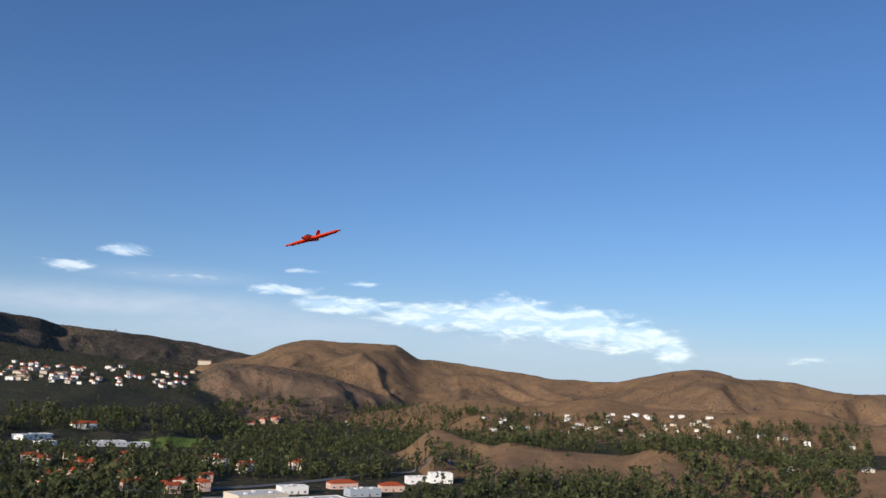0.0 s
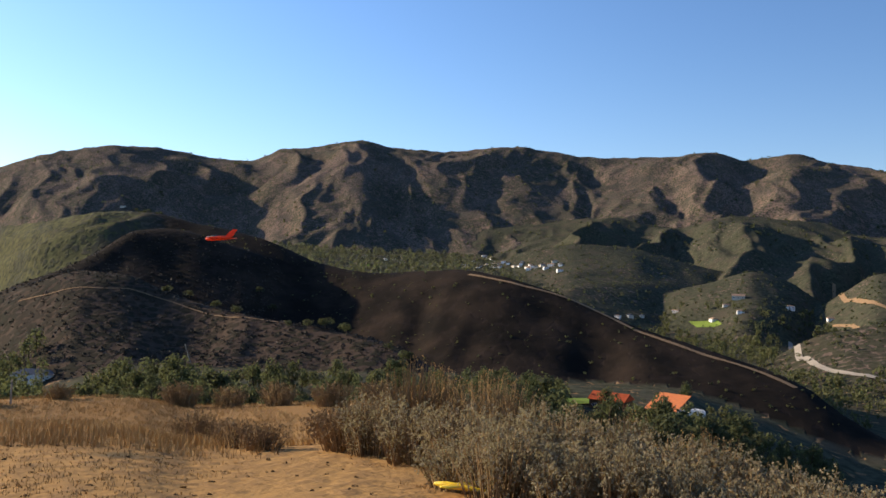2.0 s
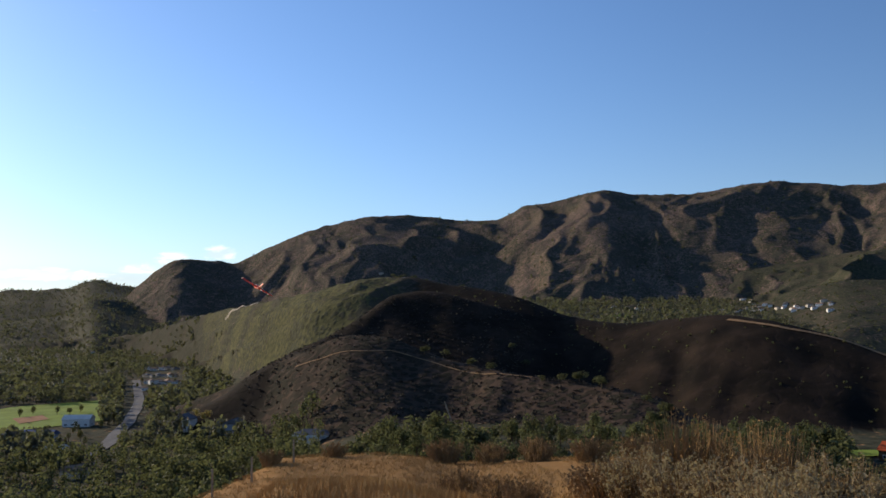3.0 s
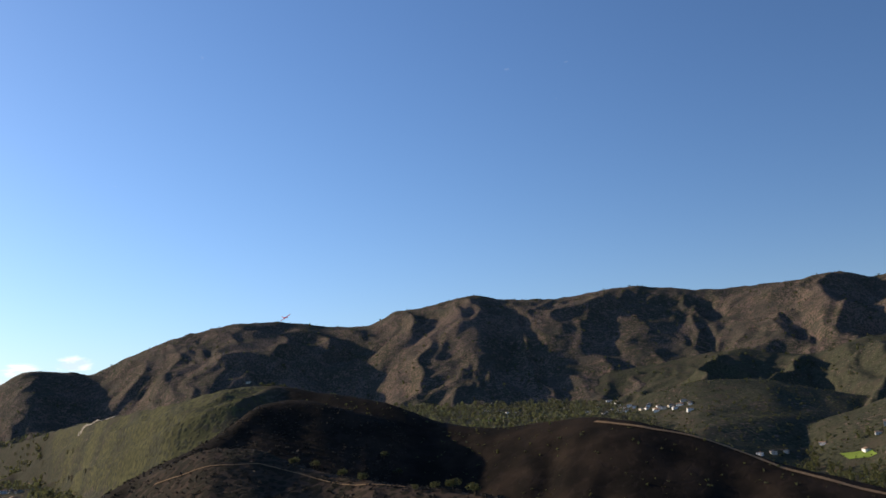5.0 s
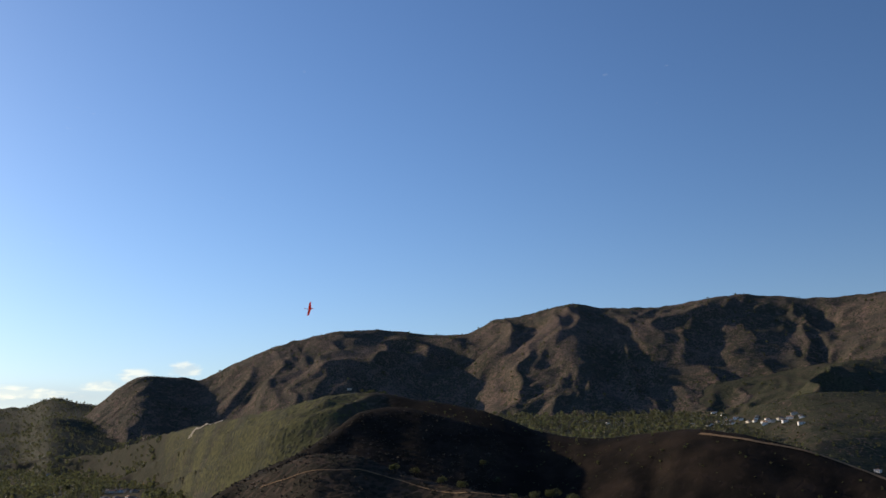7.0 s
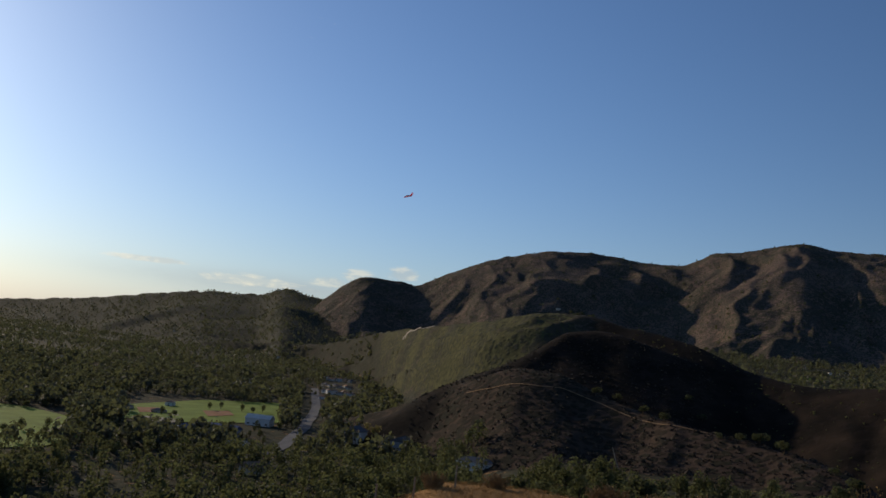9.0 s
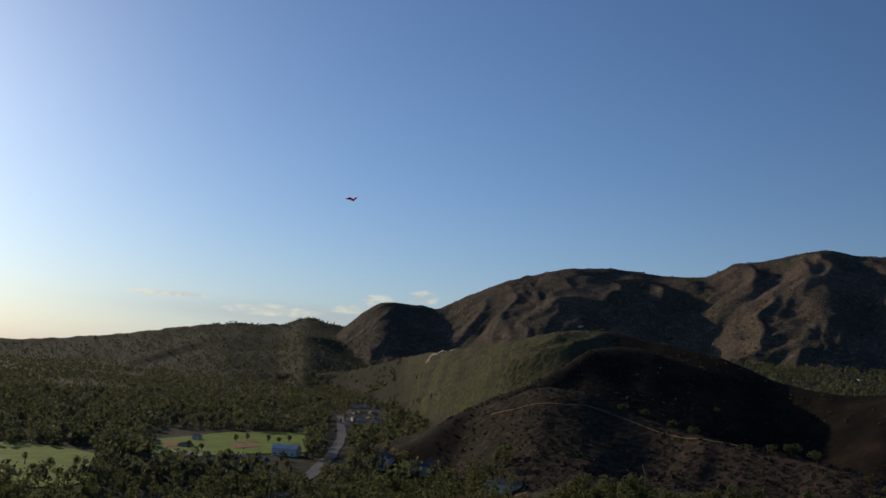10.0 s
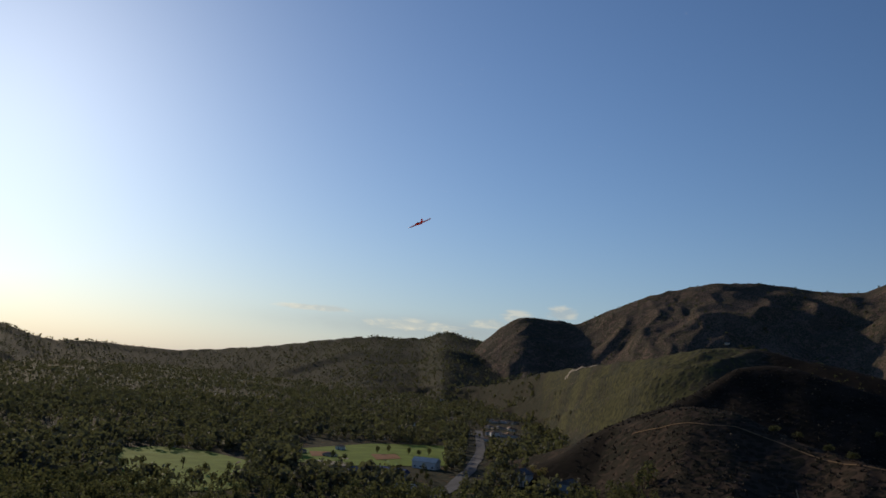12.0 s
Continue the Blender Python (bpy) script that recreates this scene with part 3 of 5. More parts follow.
def make_aeroplane():
    root = tagged(new("model_aeroplane"), "orange foam radio-controlled flying-wing glider in flight, dark stripes under the wings", "model aeroplane")
    part("fuselage", lofted_body(bmesh.new(), [(0.42, 0.004, 0.004, 0), (0.40, 0.02, 0.02, 0), (0.33, 0.042, 0.045, 0), (0.2, 0.055, 0.06, 0.005), (0.05, 0.055, 0.062, 0.008), (-0.1, 0.042, 0.05, 0.008), (-0.25, 0.02, 0.028, 0.006), (-0.33, 0.006, 0.01, 0.004)]), foam, root)
    part("canopy", lofted_body(bmesh.new(), [(0.27, 0.004, 0.003, 0.05), (0.22, 0.03, 0.022, 0.055), (0.12, 0.036, 0.03, 0.058), (0.03, 0.02, 0.015, 0.06), (0.0, 0.004, 0.003, 0.06)], 12), black_plastic, root, "black canopy hatch")
    for side in (-1, 1):
        wing = part("wing", airfoil_wing(bmesh.new(), side, [(0.02, 0.16, 0.30, 0.055, 0), (0.25, 0.11, 0.25, 0.045, 0.006), (0.52, 0.045, 0.19, 0.034, 0.016), (0.58, 0.02, 0.15, 0.022, 0.02), (0.605, -0.02, 0.08, 0.012, 0.022)]), foam, root)
        for x, w in ((0.18, 0.05), (0.31, 0.045), (0.44, 0.04)):
            lead = 0.16 - (x - 0.02) * 0.225
            chord = 0.30 - (x - 0.02) * 0.22
            for z0 in (-0.0225 + 0.02 * x,):
                bm = bmesh.new()
                prism(bm, [(side * (x - w / 2), lead - chord * 0.2, z0), (side * (x + w / 2), lead - chord * 0.2 - w * 0.2, z0), (side * (x + w / 2 + 0.03), lead - chord * 0.82, z0 * 0.5 - 0.002), (side * (x - w / 2 + 0.03), lead - chord * 0.82, z0 * 0.5 - 0.002)], (0, 0, 0.003))
                part("stripe", bm, foam_dark, wing, "dark red tape stripe")
        bm = bmesh.new()
        prism(bm, [(side * 0.12, -0.125, -0.004), (side * 0.5, -0.135, 0.012), (side * 0.5, -0.175, 0.012), (side * 0.12, -0.185, -0.004)], (0, 0, 0.006))
        part("elevon", bm, foam, wing)
        part("wing_tip_edge", box(bmesh.new(), side * 0.603, -0.06, 0.012, 0.008, 0.1, 0.02, bevel=0.003), foam_white, wing, "pale worn wing tip")
    fin = part("tail_fin", prism(bmesh.new(), [(-0.007, -0.12, 0.03), (-0.007, -0.30, 0.02), (-0.007, -0.44, 0.21), (-0.007, -0.36, 0.215)], (0.014, 0, 0)), foam, root)
    part("rudder", prism(bmesh.new(), [(-0.005, -0.305, 0.025), (-0.005, -0.35, 0.03), (-0.005, -0.48, 0.205), (-0.005, -0.445, 0.208)], (0.01, 0, 0)), foam, fin)
    part("spinner", lofted_body(bmesh.new(), [(0.445, 0.002, 0.002, 0), (0.435, 0.012, 0.012, 0), (0.418, 0.018, 0.018, 0)], 12), black_plastic, root, "black nose spinner")
    return root


aeroplane = make_aeroplane()

# ---- plants ----
def leaf_material(name, dark, light, dry):
    m, t, b = material(name)
    geo = node(t, "ShaderNodeNewGeometry")
    info = node(t, "ShaderNodeObjectInfo")
    co = node(t, "ShaderNodeTexCoord")
    n = node(t, "ShaderNodeTexNoise", i_Scale=0.035, i_Detail=3.0)
    t.links.new(co.outputs["Object"], n.inputs["Vector"])
    tree = node(t, "ShaderNodeTexNoise", i_Scale=0.11, i_Detail=1.0)
    t.links.new(co.outputs["Object"], tree.inputs["Vector"])
    f = calc(t, "ADD", calc(t, "MULTIPLY", geo.outputs["Random Per Island"], 0.3), calc(t, "MULTIPLY", smooth_step(t, tree.outputs[0], 0.46, 0.62), 0.7))
    c = mixed(t, f, dark, light)
    c = mixed(t, calc(t, "MULTIPLY", smooth_step(t, n.outputs[0], 0.5, 0.75), 0.7), c, dry)
    c = mixed(t, calc(t, "MULTIPLY", info.outputs["Random"], 0.45), c, dry)
    t.links.new(c, b.inputs["Base Color"])
    b.inputs["Roughness"].default_value = 0.75
    b.inputs["Specular IOR Level"].default_value = 0.1
    return m


leaves = leaf_material("tree_leaves", (0.032, 0.042, 0.02), (0.125, 0.145, 0.052), (0.15, 0.13, 0.062))
oak_leaves = leaf_material("oak_leaves", (0.03, 0.04, 0.02), (0.082, 0.094, 0.042), (0.095, 0.088, 0.048))
plain_leaves = leaf_material("grey_green_leaves", (0.06, 0.06, 0.046), (0.16, 0.152, 0.108), (0.15, 0.125, 0.095))
grey_brush = leaf_material("grey_brush", (0.035, 0.03, 0.024), (0.095, 0.078, 0.06), (0.07, 0.052, 0.036))
yellow_leaves = leaf_material("yellow_leaves", (0.25, 0.2, 0.03), (0.5, 0.42, 0.06), (0.4, 0.34, 0.05))
sage_leaves = leaf_material("sage_leaves", (0.18, 0.145, 0.09), (0.48, 0.42, 0.30), (0.34, 0.24, 0.14))
for plant in (leaves, oak_leaves, plain_leaves, yellow_leaves, sage_leaves):
    let_light_through(plant, (0.14, 0.15, 0.06) if plant in (leaves, oak_leaves, plain_leaves) else (0.36, 0.3, 0.15), 0.35)
dry_stems = simple("dry_stems", (0.26, 0.17, 0.085), 0.9, vary=0.35, scale=3)
bark = simple("bark", (0.10, 0.075, 0.05), 0.95, vary=0.35, scale=2, bump=0.4)


def foliage(rng, centers, radii, heights, per, leaf, shapes=None):
    """Crowns of loose leaf clumps: verts and triangles. Each crown: lobes of small tilted leaf sprays with gaps."""
    n = len(centers)
    lobes = 6
    lobe_dir = rng.normal(size=(n, lobes, 3))
    lobe_dir /= np.linalg.norm(lobe_dir, axis=2)[..., None]
    lobe_pos = lobe_dir * rng.uniform(0.25, 0.62, (n, lobes, 1))
    lobe_size = rng.uniform(0.4, 0.62, (n, lobes))
    which = rng.integers(0, lobes, (n, per))
    d = rng.normal(size=(n, per, 3))
    d /= np.linalg.norm(d, axis=2)[..., None]
    rad = rng.uniform(0.7, 1.05, (n, per, 1))
    idx = np.arange(n)[:, None]
    p = lobe_pos[idx, which] + d * rad * lobe_size[idx, which][..., None]
    if shapes is not None:
        taper = 1 - shapes[:, None] * np.clip(p[..., 2] * 0.5 + 0.5, 0, 1)
        p[..., :2] *= taper[..., None]
    p = p * np.stack([radii, radii, heights * 0.5], -1)[:, None, :] + centers[:, None, :]
    p = p.reshape(-1, 3)
    nrm = d.reshape(-1, 3) * 0.9 + rng.normal(size=(n * per, 3)) * 0.45
    nrm /= np.linalg.norm(nrm, axis=1)[:, None]
    u = np.cross(nrm, rng.normal(size=nrm.shape))
    u /= np.linalg.norm(u, axis=1)[:, None]
    v = np.cross(nrm, u)
    s = (np.repeat(radii, per) * leaf * rng.uniform(0.6, 1.4, n * per))[:, None]
    bulge = nrm * s * 0.35
    quad = np.stack([p - u * s, p - v * s * 0.8 + bulge, p + u * s * 0.9, p + v * s * 0.9 + bulge * 0.8], 1)
    base = np.arange(n * per)[:, None] * 4
    tris = np.concatenate([base + [0, 1, 2], base + [0, 2, 3]], 0)
    return quad.reshape(-1, 3), tris


def trunks(centers, feet, width):
    """Three-sided tapering stems from feet up to the crowns' centres."""
    n = len(feet)
    ang = np.array([0, 2.1, 4.2])
    ring = np.stack([np.cos(ang), np.sin(ang), 0 * ang], -1)
    low = feet[:, None, :] + ring[None] * width[:, None, None]
    high = centers[:, None, :] + ring[None] * width[:, None, None] * 0.5
    v = np.concatenate([low, high], 1).reshape(-1, 3)
    b = np.arange(n)[:, None] * 6
    t = np.concatenate([b + [0, 1, 4], b + [0, 4, 3], b + [1, 2, 5], b + [1, 5, 4], b + [2, 0, 3], b + [2, 3, 5]], 0)
    return v, t


def woods(name, rng, az, r, height, label, mat, per=15, spread=0.42, spire=None, leaf=0.3, sink=0.0):
    """Far trees that nobody could count, as one mesh."""
    x, y = -np.sin(np.radians(az)) * r, np.cos(np.radians(az)) * r
    z, owner = land(x, y)
    h = height * (0.5 + 1.1 * rng.random(len(x)) ** 1.4)
    rad = h * spread * rng.uniform(0.75, 1.25, len(x))
    foot = np.stack([x, y, z - 0.3], -1)
    mid = foot + np.stack([0 * h, 0 * h, h * (0.56 - sink)], -1)
    v1, t1 = foliage(rng, mid, rad, h * 0.9, per, leaf, spire)
    v2, t2 = trunks(mid, foot, h * 0.03)
    me = raw_mesh(name, np.concatenate([v1, v2]), np.concatenate([t1, t2 + len(v1)]), mat)
    return tagged(new(name, me), label, "trees", kind="stuff")


def keep_clear(az, r):
    """True where no tree stands: playing fields, roads, yards and open slopes."""
    x, y = -np.sin(np.radians(az)) * r, np.cos(np.radians(az)) * r
    z, owner = land(x, y)
    el = np.degrees(np.arctan2(z - EYE, r))
    clear = np.zeros(len(az), bool)
    for a0, a1, e0, e1 in CLEARINGS:
        clear |= (az > a0) & (az < a1) & (el > e0) & (el < e1)
    return clear, owner


# bearings and dips of open ground among the trees
CLEARINGS = [
    (120.2, 129.6, -7.2, -4.9), (132.8, 140.4, -8.1, -6.0), (117.5, 119.0, -7.4, -3.5), (115.3, 117.6, -4.6, -3.0), (13.5, 19.0, -4.5, -3.7), (18.0, 26.0, -4.6, -3.5),
    (2.0, 14.5, -9.5, -6.2), (-2.0, 3.0, -7.0, -5.6), (64.5, 67.5, -3.4, -1.8), (57.0, 61.5, -5.4, -3.1), (65.5, 74.5, -9.5, -6.6), (119.0, 123.0, -8.4, -6.5), (-15, -3, -5.6, -4.0),
]


def scatter(rng, n, a0, a1, r0, r1, power=1.0, valley_only=True, also=(), below=None):
    az = rng.uniform(a0, a1, n)
    r = r0 + (r1 - r0) * rng.random(n) ** power
    clear, owner = keep_clear(az, r)
    x, y = -np.sin(np.radians(az)) * r, np.cos(np.radians(az)) * r
    ok = ~clear & (cloudy(x / 130, y / 130, 3) + 0.75 * rng.random(n) > 0.02)
    if valley_only:
        good = owner == -1
        for name in also:
            good |= owner == NAMES.index(name)
        if below is not None:
            dip = np.degrees(np.arctan2(land(x, y)[0] - EYE, r))
            good |= (owner != NAMES.index('near_hill')) & (dip < np.interp(az, [b[0] for b in below], [b[1] for b in below]))
        ok &= good
    return az[ok], r[ok]


def plant_woods():
    rng = np.random.default_rng(11)
    a, r = scatter(rng, 13500, -26, 48, 470, 1900, 1.0, below=((-26, -1.9), (-5, -1.7), (0, -1.5), (13, -1.4), (15, -2.2), (40, -2.4), (48, -2.6)))
    woods("valley_trees", rng, a, r, 12.5, "olive-green street and garden trees filling the valley", leaves, 24, 0.36, rng.uniform(0, 0.7, len(a)), 0.24)
    a, r = scatter(rng, 3600, -24, 46, 480, 1700, 1.1, below=((-24, -2.0), (46, -2.4)))
    woods("dark_conifers", rng, a, r, 15.0, "dark slender conifers between the houses", oak_leaves, 24, 0.22, np.full(len(a), 0.75), 0.24)
    a, r = scatter(rng, 5000, 40, 80, 500, 1500, 1.0, below=((40, -2.6), (45, -5), (57, -5), (59, -1.7), (68, -1.5), (70, -5), (80, -5)))
    woods("canyon_trees", rng, a, r, 10.0, "green trees along the canyon road", leaves, 36, 0.42, rng.uniform(0, 0.5, len(a)), 0.2)
    a, r = scatter(rng, 5200, 72, 112, 1000, 2480, 0.8, also=("back_valley",))
    woods("far_valley_trees", rng, a, r, 13.0, "green trees in the valley behind the near hill", plain_leaves, 20, 0.46, None, 0.27)
    for name, label, n, r0, r1, per, leaf in (("plain_trees", "dark green trees over the wide suburban plain", 9500, 550, 1500, 26, 0.24), ("distant_trees", "hazy dark trees on the far plain and its low hills", 24000, 1500, 4500, 8, 0.45)):
        a, r = scatter(rng, n, 106, 152, r0, r1, 1.0, also=("far_range", "near_hill"))
        keep = (a > 114.5) | (land(-np.sin(np.radians(a)) * r, np.cos(np.radians(a)) * r)[1] == -1)
        a, r = a[keep], r[keep]
        woods(name, rng, a, r, 11.5 if r0 < 1000 else 8.5, label, plain_leaves, per, 0.44, rng.uniform(0, 0.6, len(a)), leaf)
    a, r = scatter(rng, 2100, 104, 150, 280, 545, 1.0, also=("near_hill", "shrubby_spur"))
    keep = a > 107
    woods("park_trees", rng, a[keep], r[keep], 12.0, "olive and dark green trees below the hilltop", leaves, 110, 0.40, rng.uniform(0, 0.5, int(keep.sum())), 0.115)
    a, r = scatter(rng, 1000, 57, 113, 240, 365, 1.0, also=("near_hill", "shrubby_spur", "shoulder"))
    woods("canyon_undergrowth", rng, a, r, 8.0, "dark oaks and brush along the canyon floor", leaves, 110, 0.46, rng.uniform(0, 0.4, len(a)), 0.12)
    a, r = scatter(rng, 1100, 15, 40, 1450, 2150, 0.7, also=("terrace",))
    woods("terrace_garden_trees", rng, a, r, 7.0, "small garden trees between the terrace houses", oak_leaves, 18, 0.45, None, 0.28)
    # chaparral on the hills
    for name, cover, n, a0, a1, r0, r1, size, label in (
        ("hill_shrubs", ("near_hill",), 9000, 57, 125, 330, 1500, 1.6, "dark low shrubs on the burnt hillside"),
        ("spur_shrubs", ("shrubby_spur", "shoulder"), 9000, 84, 112, 400, 760, 1.5, "grey-brown sage and brush on the lower spur"),
        ("foothill_shrubs", ("foothill_a", "foothill_b", "foothill_c", "foothill_d", "trail_knoll"), 9000, 38, 82, 800, 1950, 3.0, "dark chaparral on the foothills"),
        ("brown_hill_shrubs", ("brown_range", "brown_front", "brown_knoll", "low_knolls"), 1500, -27, 18, 800, 2500, 3.4, "scattered dark shrubs on dry brown hills"),
        ("mountain_shrubs", ("main_range", "pyramid_peak", "high_spurs"), 6000, 20, 118, 2000, 3700, 6.0, "chaparral and rocks on the mountain range"),
    ):
        az, r = rng.uniform(a0, a1, n), rng.uniform(r0, r1, n)
        x, y = -np.sin(np.radians(az)) * r, np.cos(np.radians(az)) * r
        owner = land(x, y)[1]
        ok = np.isin(owner, [NAMES.index(c) for c in cover]) & (cloudy(x / 90, y / 90, 3) + 0.9 * rng.random(n) > 0.15)
        if name == "hill_shrubs":
            ok &= (az < 101) | (az > 113.5) | (rng.random(n) < 0.12)
        woods(name, rng, az[ok], r[ok], size, label, grey_brush if name == "spur_shrubs" else oak_leaves, 9, 0.62, None, 0.4, 0.2)


plant_woods()


def make_tree(rng, name, h, spread, spire, per, mat, label):
    root = tagged(new(name), label, "tree", group="trees in the canyon")
    bm = bmesh.new()
    bmesh.ops.create_cone(bm, cap_ends=True, segments=8, radius1=h * 0.035, radius2=h * 0.014, depth=h * 0.62, matrix=Matrix.Translation((0, 0, h * 0.3)))
    for k in range(5):
        a, up = k * 2.4 + rng.random(), h * rng.uniform(0.28, 0.5)
        tip = Vector((math.cos(a), math.sin(a), 0.9)) * h * spread * 0.75
        bmesh.ops.create_cone(bm, segments=5, radius1=h * 0.016, radius2=h * 0.005, depth=tip.length, matrix=Matrix.Translation(Vector((0, 0, up)) + tip / 2) @ tip.to_track_quat("Z", "Y").to_matrix().to_4x4())
    part("trunk", bm, bark, root)
    v, t = foliage(rng, np.array([[0, 0, h * 0.6]]), np.array([h * spread]), np.array([h * 0.85]), per, 0.075, np.array([spire]))
    crown = new("crown", raw_mesh("crown", v, t, mat))
    crown.parent = root
    return root


def plant_trees():
    """The trees nearest to the hilltop, one by one."""
    rng = np.random.default_rng(21)
    kinds = [make_tree(rng, "tree", 10, 0.40, 0.2, 620, leaves, "broad olive-green tree standing in the canyon below the hill"),
             make_tree(rng, "tree", 9, 0.46, 0.1, 620, oak_leaves, "dark green evergreen oak standing in the canyon"),
             make_tree(rng, "tree", 12, 0.26, 0.5, 520, leaves, "slender green tree standing in the canyon"),
             make_tree(rng, "shrub_tree", 6, 0.5, 0.1, 480, oak_leaves, "low dark shrubby tree on the slope"),
             make_tree(rng, "yellow_tree", 8, 0.42, 0.2, 360, yellow_leaves, "bright yellow autumn tree beside the church")]
    for k in kinds[:4]:
        k.location = spot(88 + 3 * kinds.index(k), 262)
    kinds[4].location = sight(114.6, -6.2)
    copies = 0
    while copies < 250:
        az, r = rng.uniform(58, 113), rng.uniform(235, 350)
        p = spot(az, r)
        if keep_clear(np.array([az]), np.array([r]))[0][0] and rng.random() < 0.9:
            continue
        s = rng.uniform(0.9, 1.6)
        k = kinds[int(rng.choice([0, 1, 2, 3], p=[0.3, 0.35, 0.15, 0.2]))]
        c = copy_thing(k, Matrix.Translation(p) @ Matrix.Rotation(rng.uniform(0, 6.28), 4, "Z"))
        c.scale = (s, s, s * rng.uniform(0.9, 1.15))
        copies += 1
    for az, el in ((97.2, -3.2), (95.9, -3.55), (93.6, -3.3), (92.6, -4.3), (91.3, -4.2), (88.8, -4.6), (100.2, -2.4), (98.8, -2.6), (86.0, -5.6), (84.8, -6.4), (90.2, -4.3), (85.3, -6.9), (94.5, -2.2)):
        c = copy_thing(kinds[int(rng.choice([1, 3]))], Matrix.Translation(sight(az, el)) @ Matrix.Rotation(rng.uniform(0, 6.28), 4, "Z"))
        s = rng.uniform(0.75, 1.2)
        c.scale = (s * 1.2, s * 1.2, s * 0.85)
    for az, el in ((113.9, -6.3), (114.2, -6.5)):
        copy_thing(kinds[4], Matrix.Translation(sight(az, el)))
    # park trees round the field, and on the hill's top
    for az, el in ((131.6, -6.5), (124.6, -5.6), (123.9, -5.5), (122.6, -5.55), (121.9, -5.6), (121.3, -5.5), (126.6, -6.2), (127.4, -6.1), (129.9, -7.3), (122.9, -7.6), (124.7, -7.2)):
        c = copy_thing(kinds[int(rng.choice([0, 1]))], Matrix.Translation(sight(az, el)))
        c.scale = (0.85, 0.85, 0.85)
    for k in range(60):
        c = copy_thing(kinds[int(rng.choice([0, 1, 2]))], Matrix.Translation(sight(rng.uniform(119.8, 130.6), rng.uniform(-8.3, -6.5))) @ Matrix.Rotation(rng.uniform(0, 6.28), 4, "Z"))
        s = rng.uniform(0.4, 0.8)
        c.scale = (s, s, s)
    for k in range(26):
        c = copy_thing(kinds[int(rng.choice([0, 1]))], Matrix.Translation(sight(rng.uniform(114.6, 119.6), rng.uniform(-4.9, -3.3))))
        s = rng.uniform(0.45, 0.75)
        c.scale = (s, s, s)
    for k in range(14):
        c = copy_thing(kinds[int(rng.choice([0, 1, 2]))], Matrix.Translation(sight(rng.uniform(131.5, 141), rng.choice([-6.1, -7.3, -7.9]) + rng.uniform(-0.2, 0.2))))
        c.scale = (0.9, 0.9, 0.9)
    for k in range(16):
        c = copy_thing(kinds[3], Matrix.Translation(spot(98.6 + k * 0.24, 884 + 5 * (k % 3))))
        c.scale = (0.9, 0.9, 0.75)


plant_trees()

# ---- houses ----
stucco = simple("cream_stucco", (0.62, 0.54, 0.43), 0.9, vary=0.12, scale=0.6, bump=0.1)
white_wall = simple("white_painted_wall", (0.78, 0.76, 0.72), 0.85, vary=0.08, scale=0.5)
pink_wall = simple("pink_stucco", (0.60, 0.42, 0.34), 0.9, vary=0.12, scale=0.5)
grey_wall = simple("blue_grey_siding", (0.36, 0.40, 0.45), 0.85, vary=0.12, scale=0.5)
wood_wall = simple("brown_timber_wall", (0.16, 0.09, 0.05), 0.85, vary=0.25, scale=0.7)
red_tile = simple("red_clay_tiles", (0.40, 0.085, 0.035), 0.8, vary=0.3, scale=1.2, bump=0.5)
orange_tile = simple("orange_roof_sheet", (0.68, 0.19, 0.05), 0.7, vary=0.12, scale=0.8, bump=0.2)
tan_tile = simple("tan_roof_tiles", (0.30, 0.20, 0.14), 0.85, vary=0.25, scale=1.2, bump=0.4)
grey_shingle = simple("grey_shingles", (0.13, 0.13, 0.14), 0.85, vary=0.25, scale=1.5, bump=0.4)
flat_white = simple("pale_flat_roofing", (0.66, 0.63, 0.57), 0.85, vary=0.12, scale=0.25)
blue_roof = simple("blue_metal_roof", (0.05, 0.09, 0.20), 0.5, vary=0.15, scale=0.6)
glass = simple("window_glass", (0.03, 0.04, 0.05), 0.08, vary=0.2, scale=0.3)
frame_paint = simple("white_window_frame", (0.75, 0.73, 0.7), 0.7, vary=0.06, scale=2)
door_paint = simple("brown_door", (0.14, 0.07, 0.04), 0.6, vary=0.15, scale=2)


def make_window(parent, x, y, z, w, h, turned=False, plain=False):
    m = Matrix.Translation((x, y, z)) @ (Matrix.Rotation(math.pi / 2, 4, "Z") if turned else Matrix())
    if plain:
        return part("window", box(bmesh.new(), 0, 0, -h / 2, w, 0.12, h, m), glass, parent)
    bm = bmesh.new()
    for cx, cz, bw, bh in ((0, -h / 2, w + 0.2, 0.12), (0, h / 2 - 0.02, w + 0.2, 0.12), (-w / 2, -h / 2, 0.1, h), (w / 2, -h / 2, 0.1, h), (0, -h / 2, 0.06, h)):
        box(bm, cx, 0, cz, bw, 0.16, bh, m)
    win = part("window", bm, frame_paint, parent)
    part("pane", box(bmesh.new(), 0, 0.0, -h / 2, w, 0.06, h, m), glass, win)


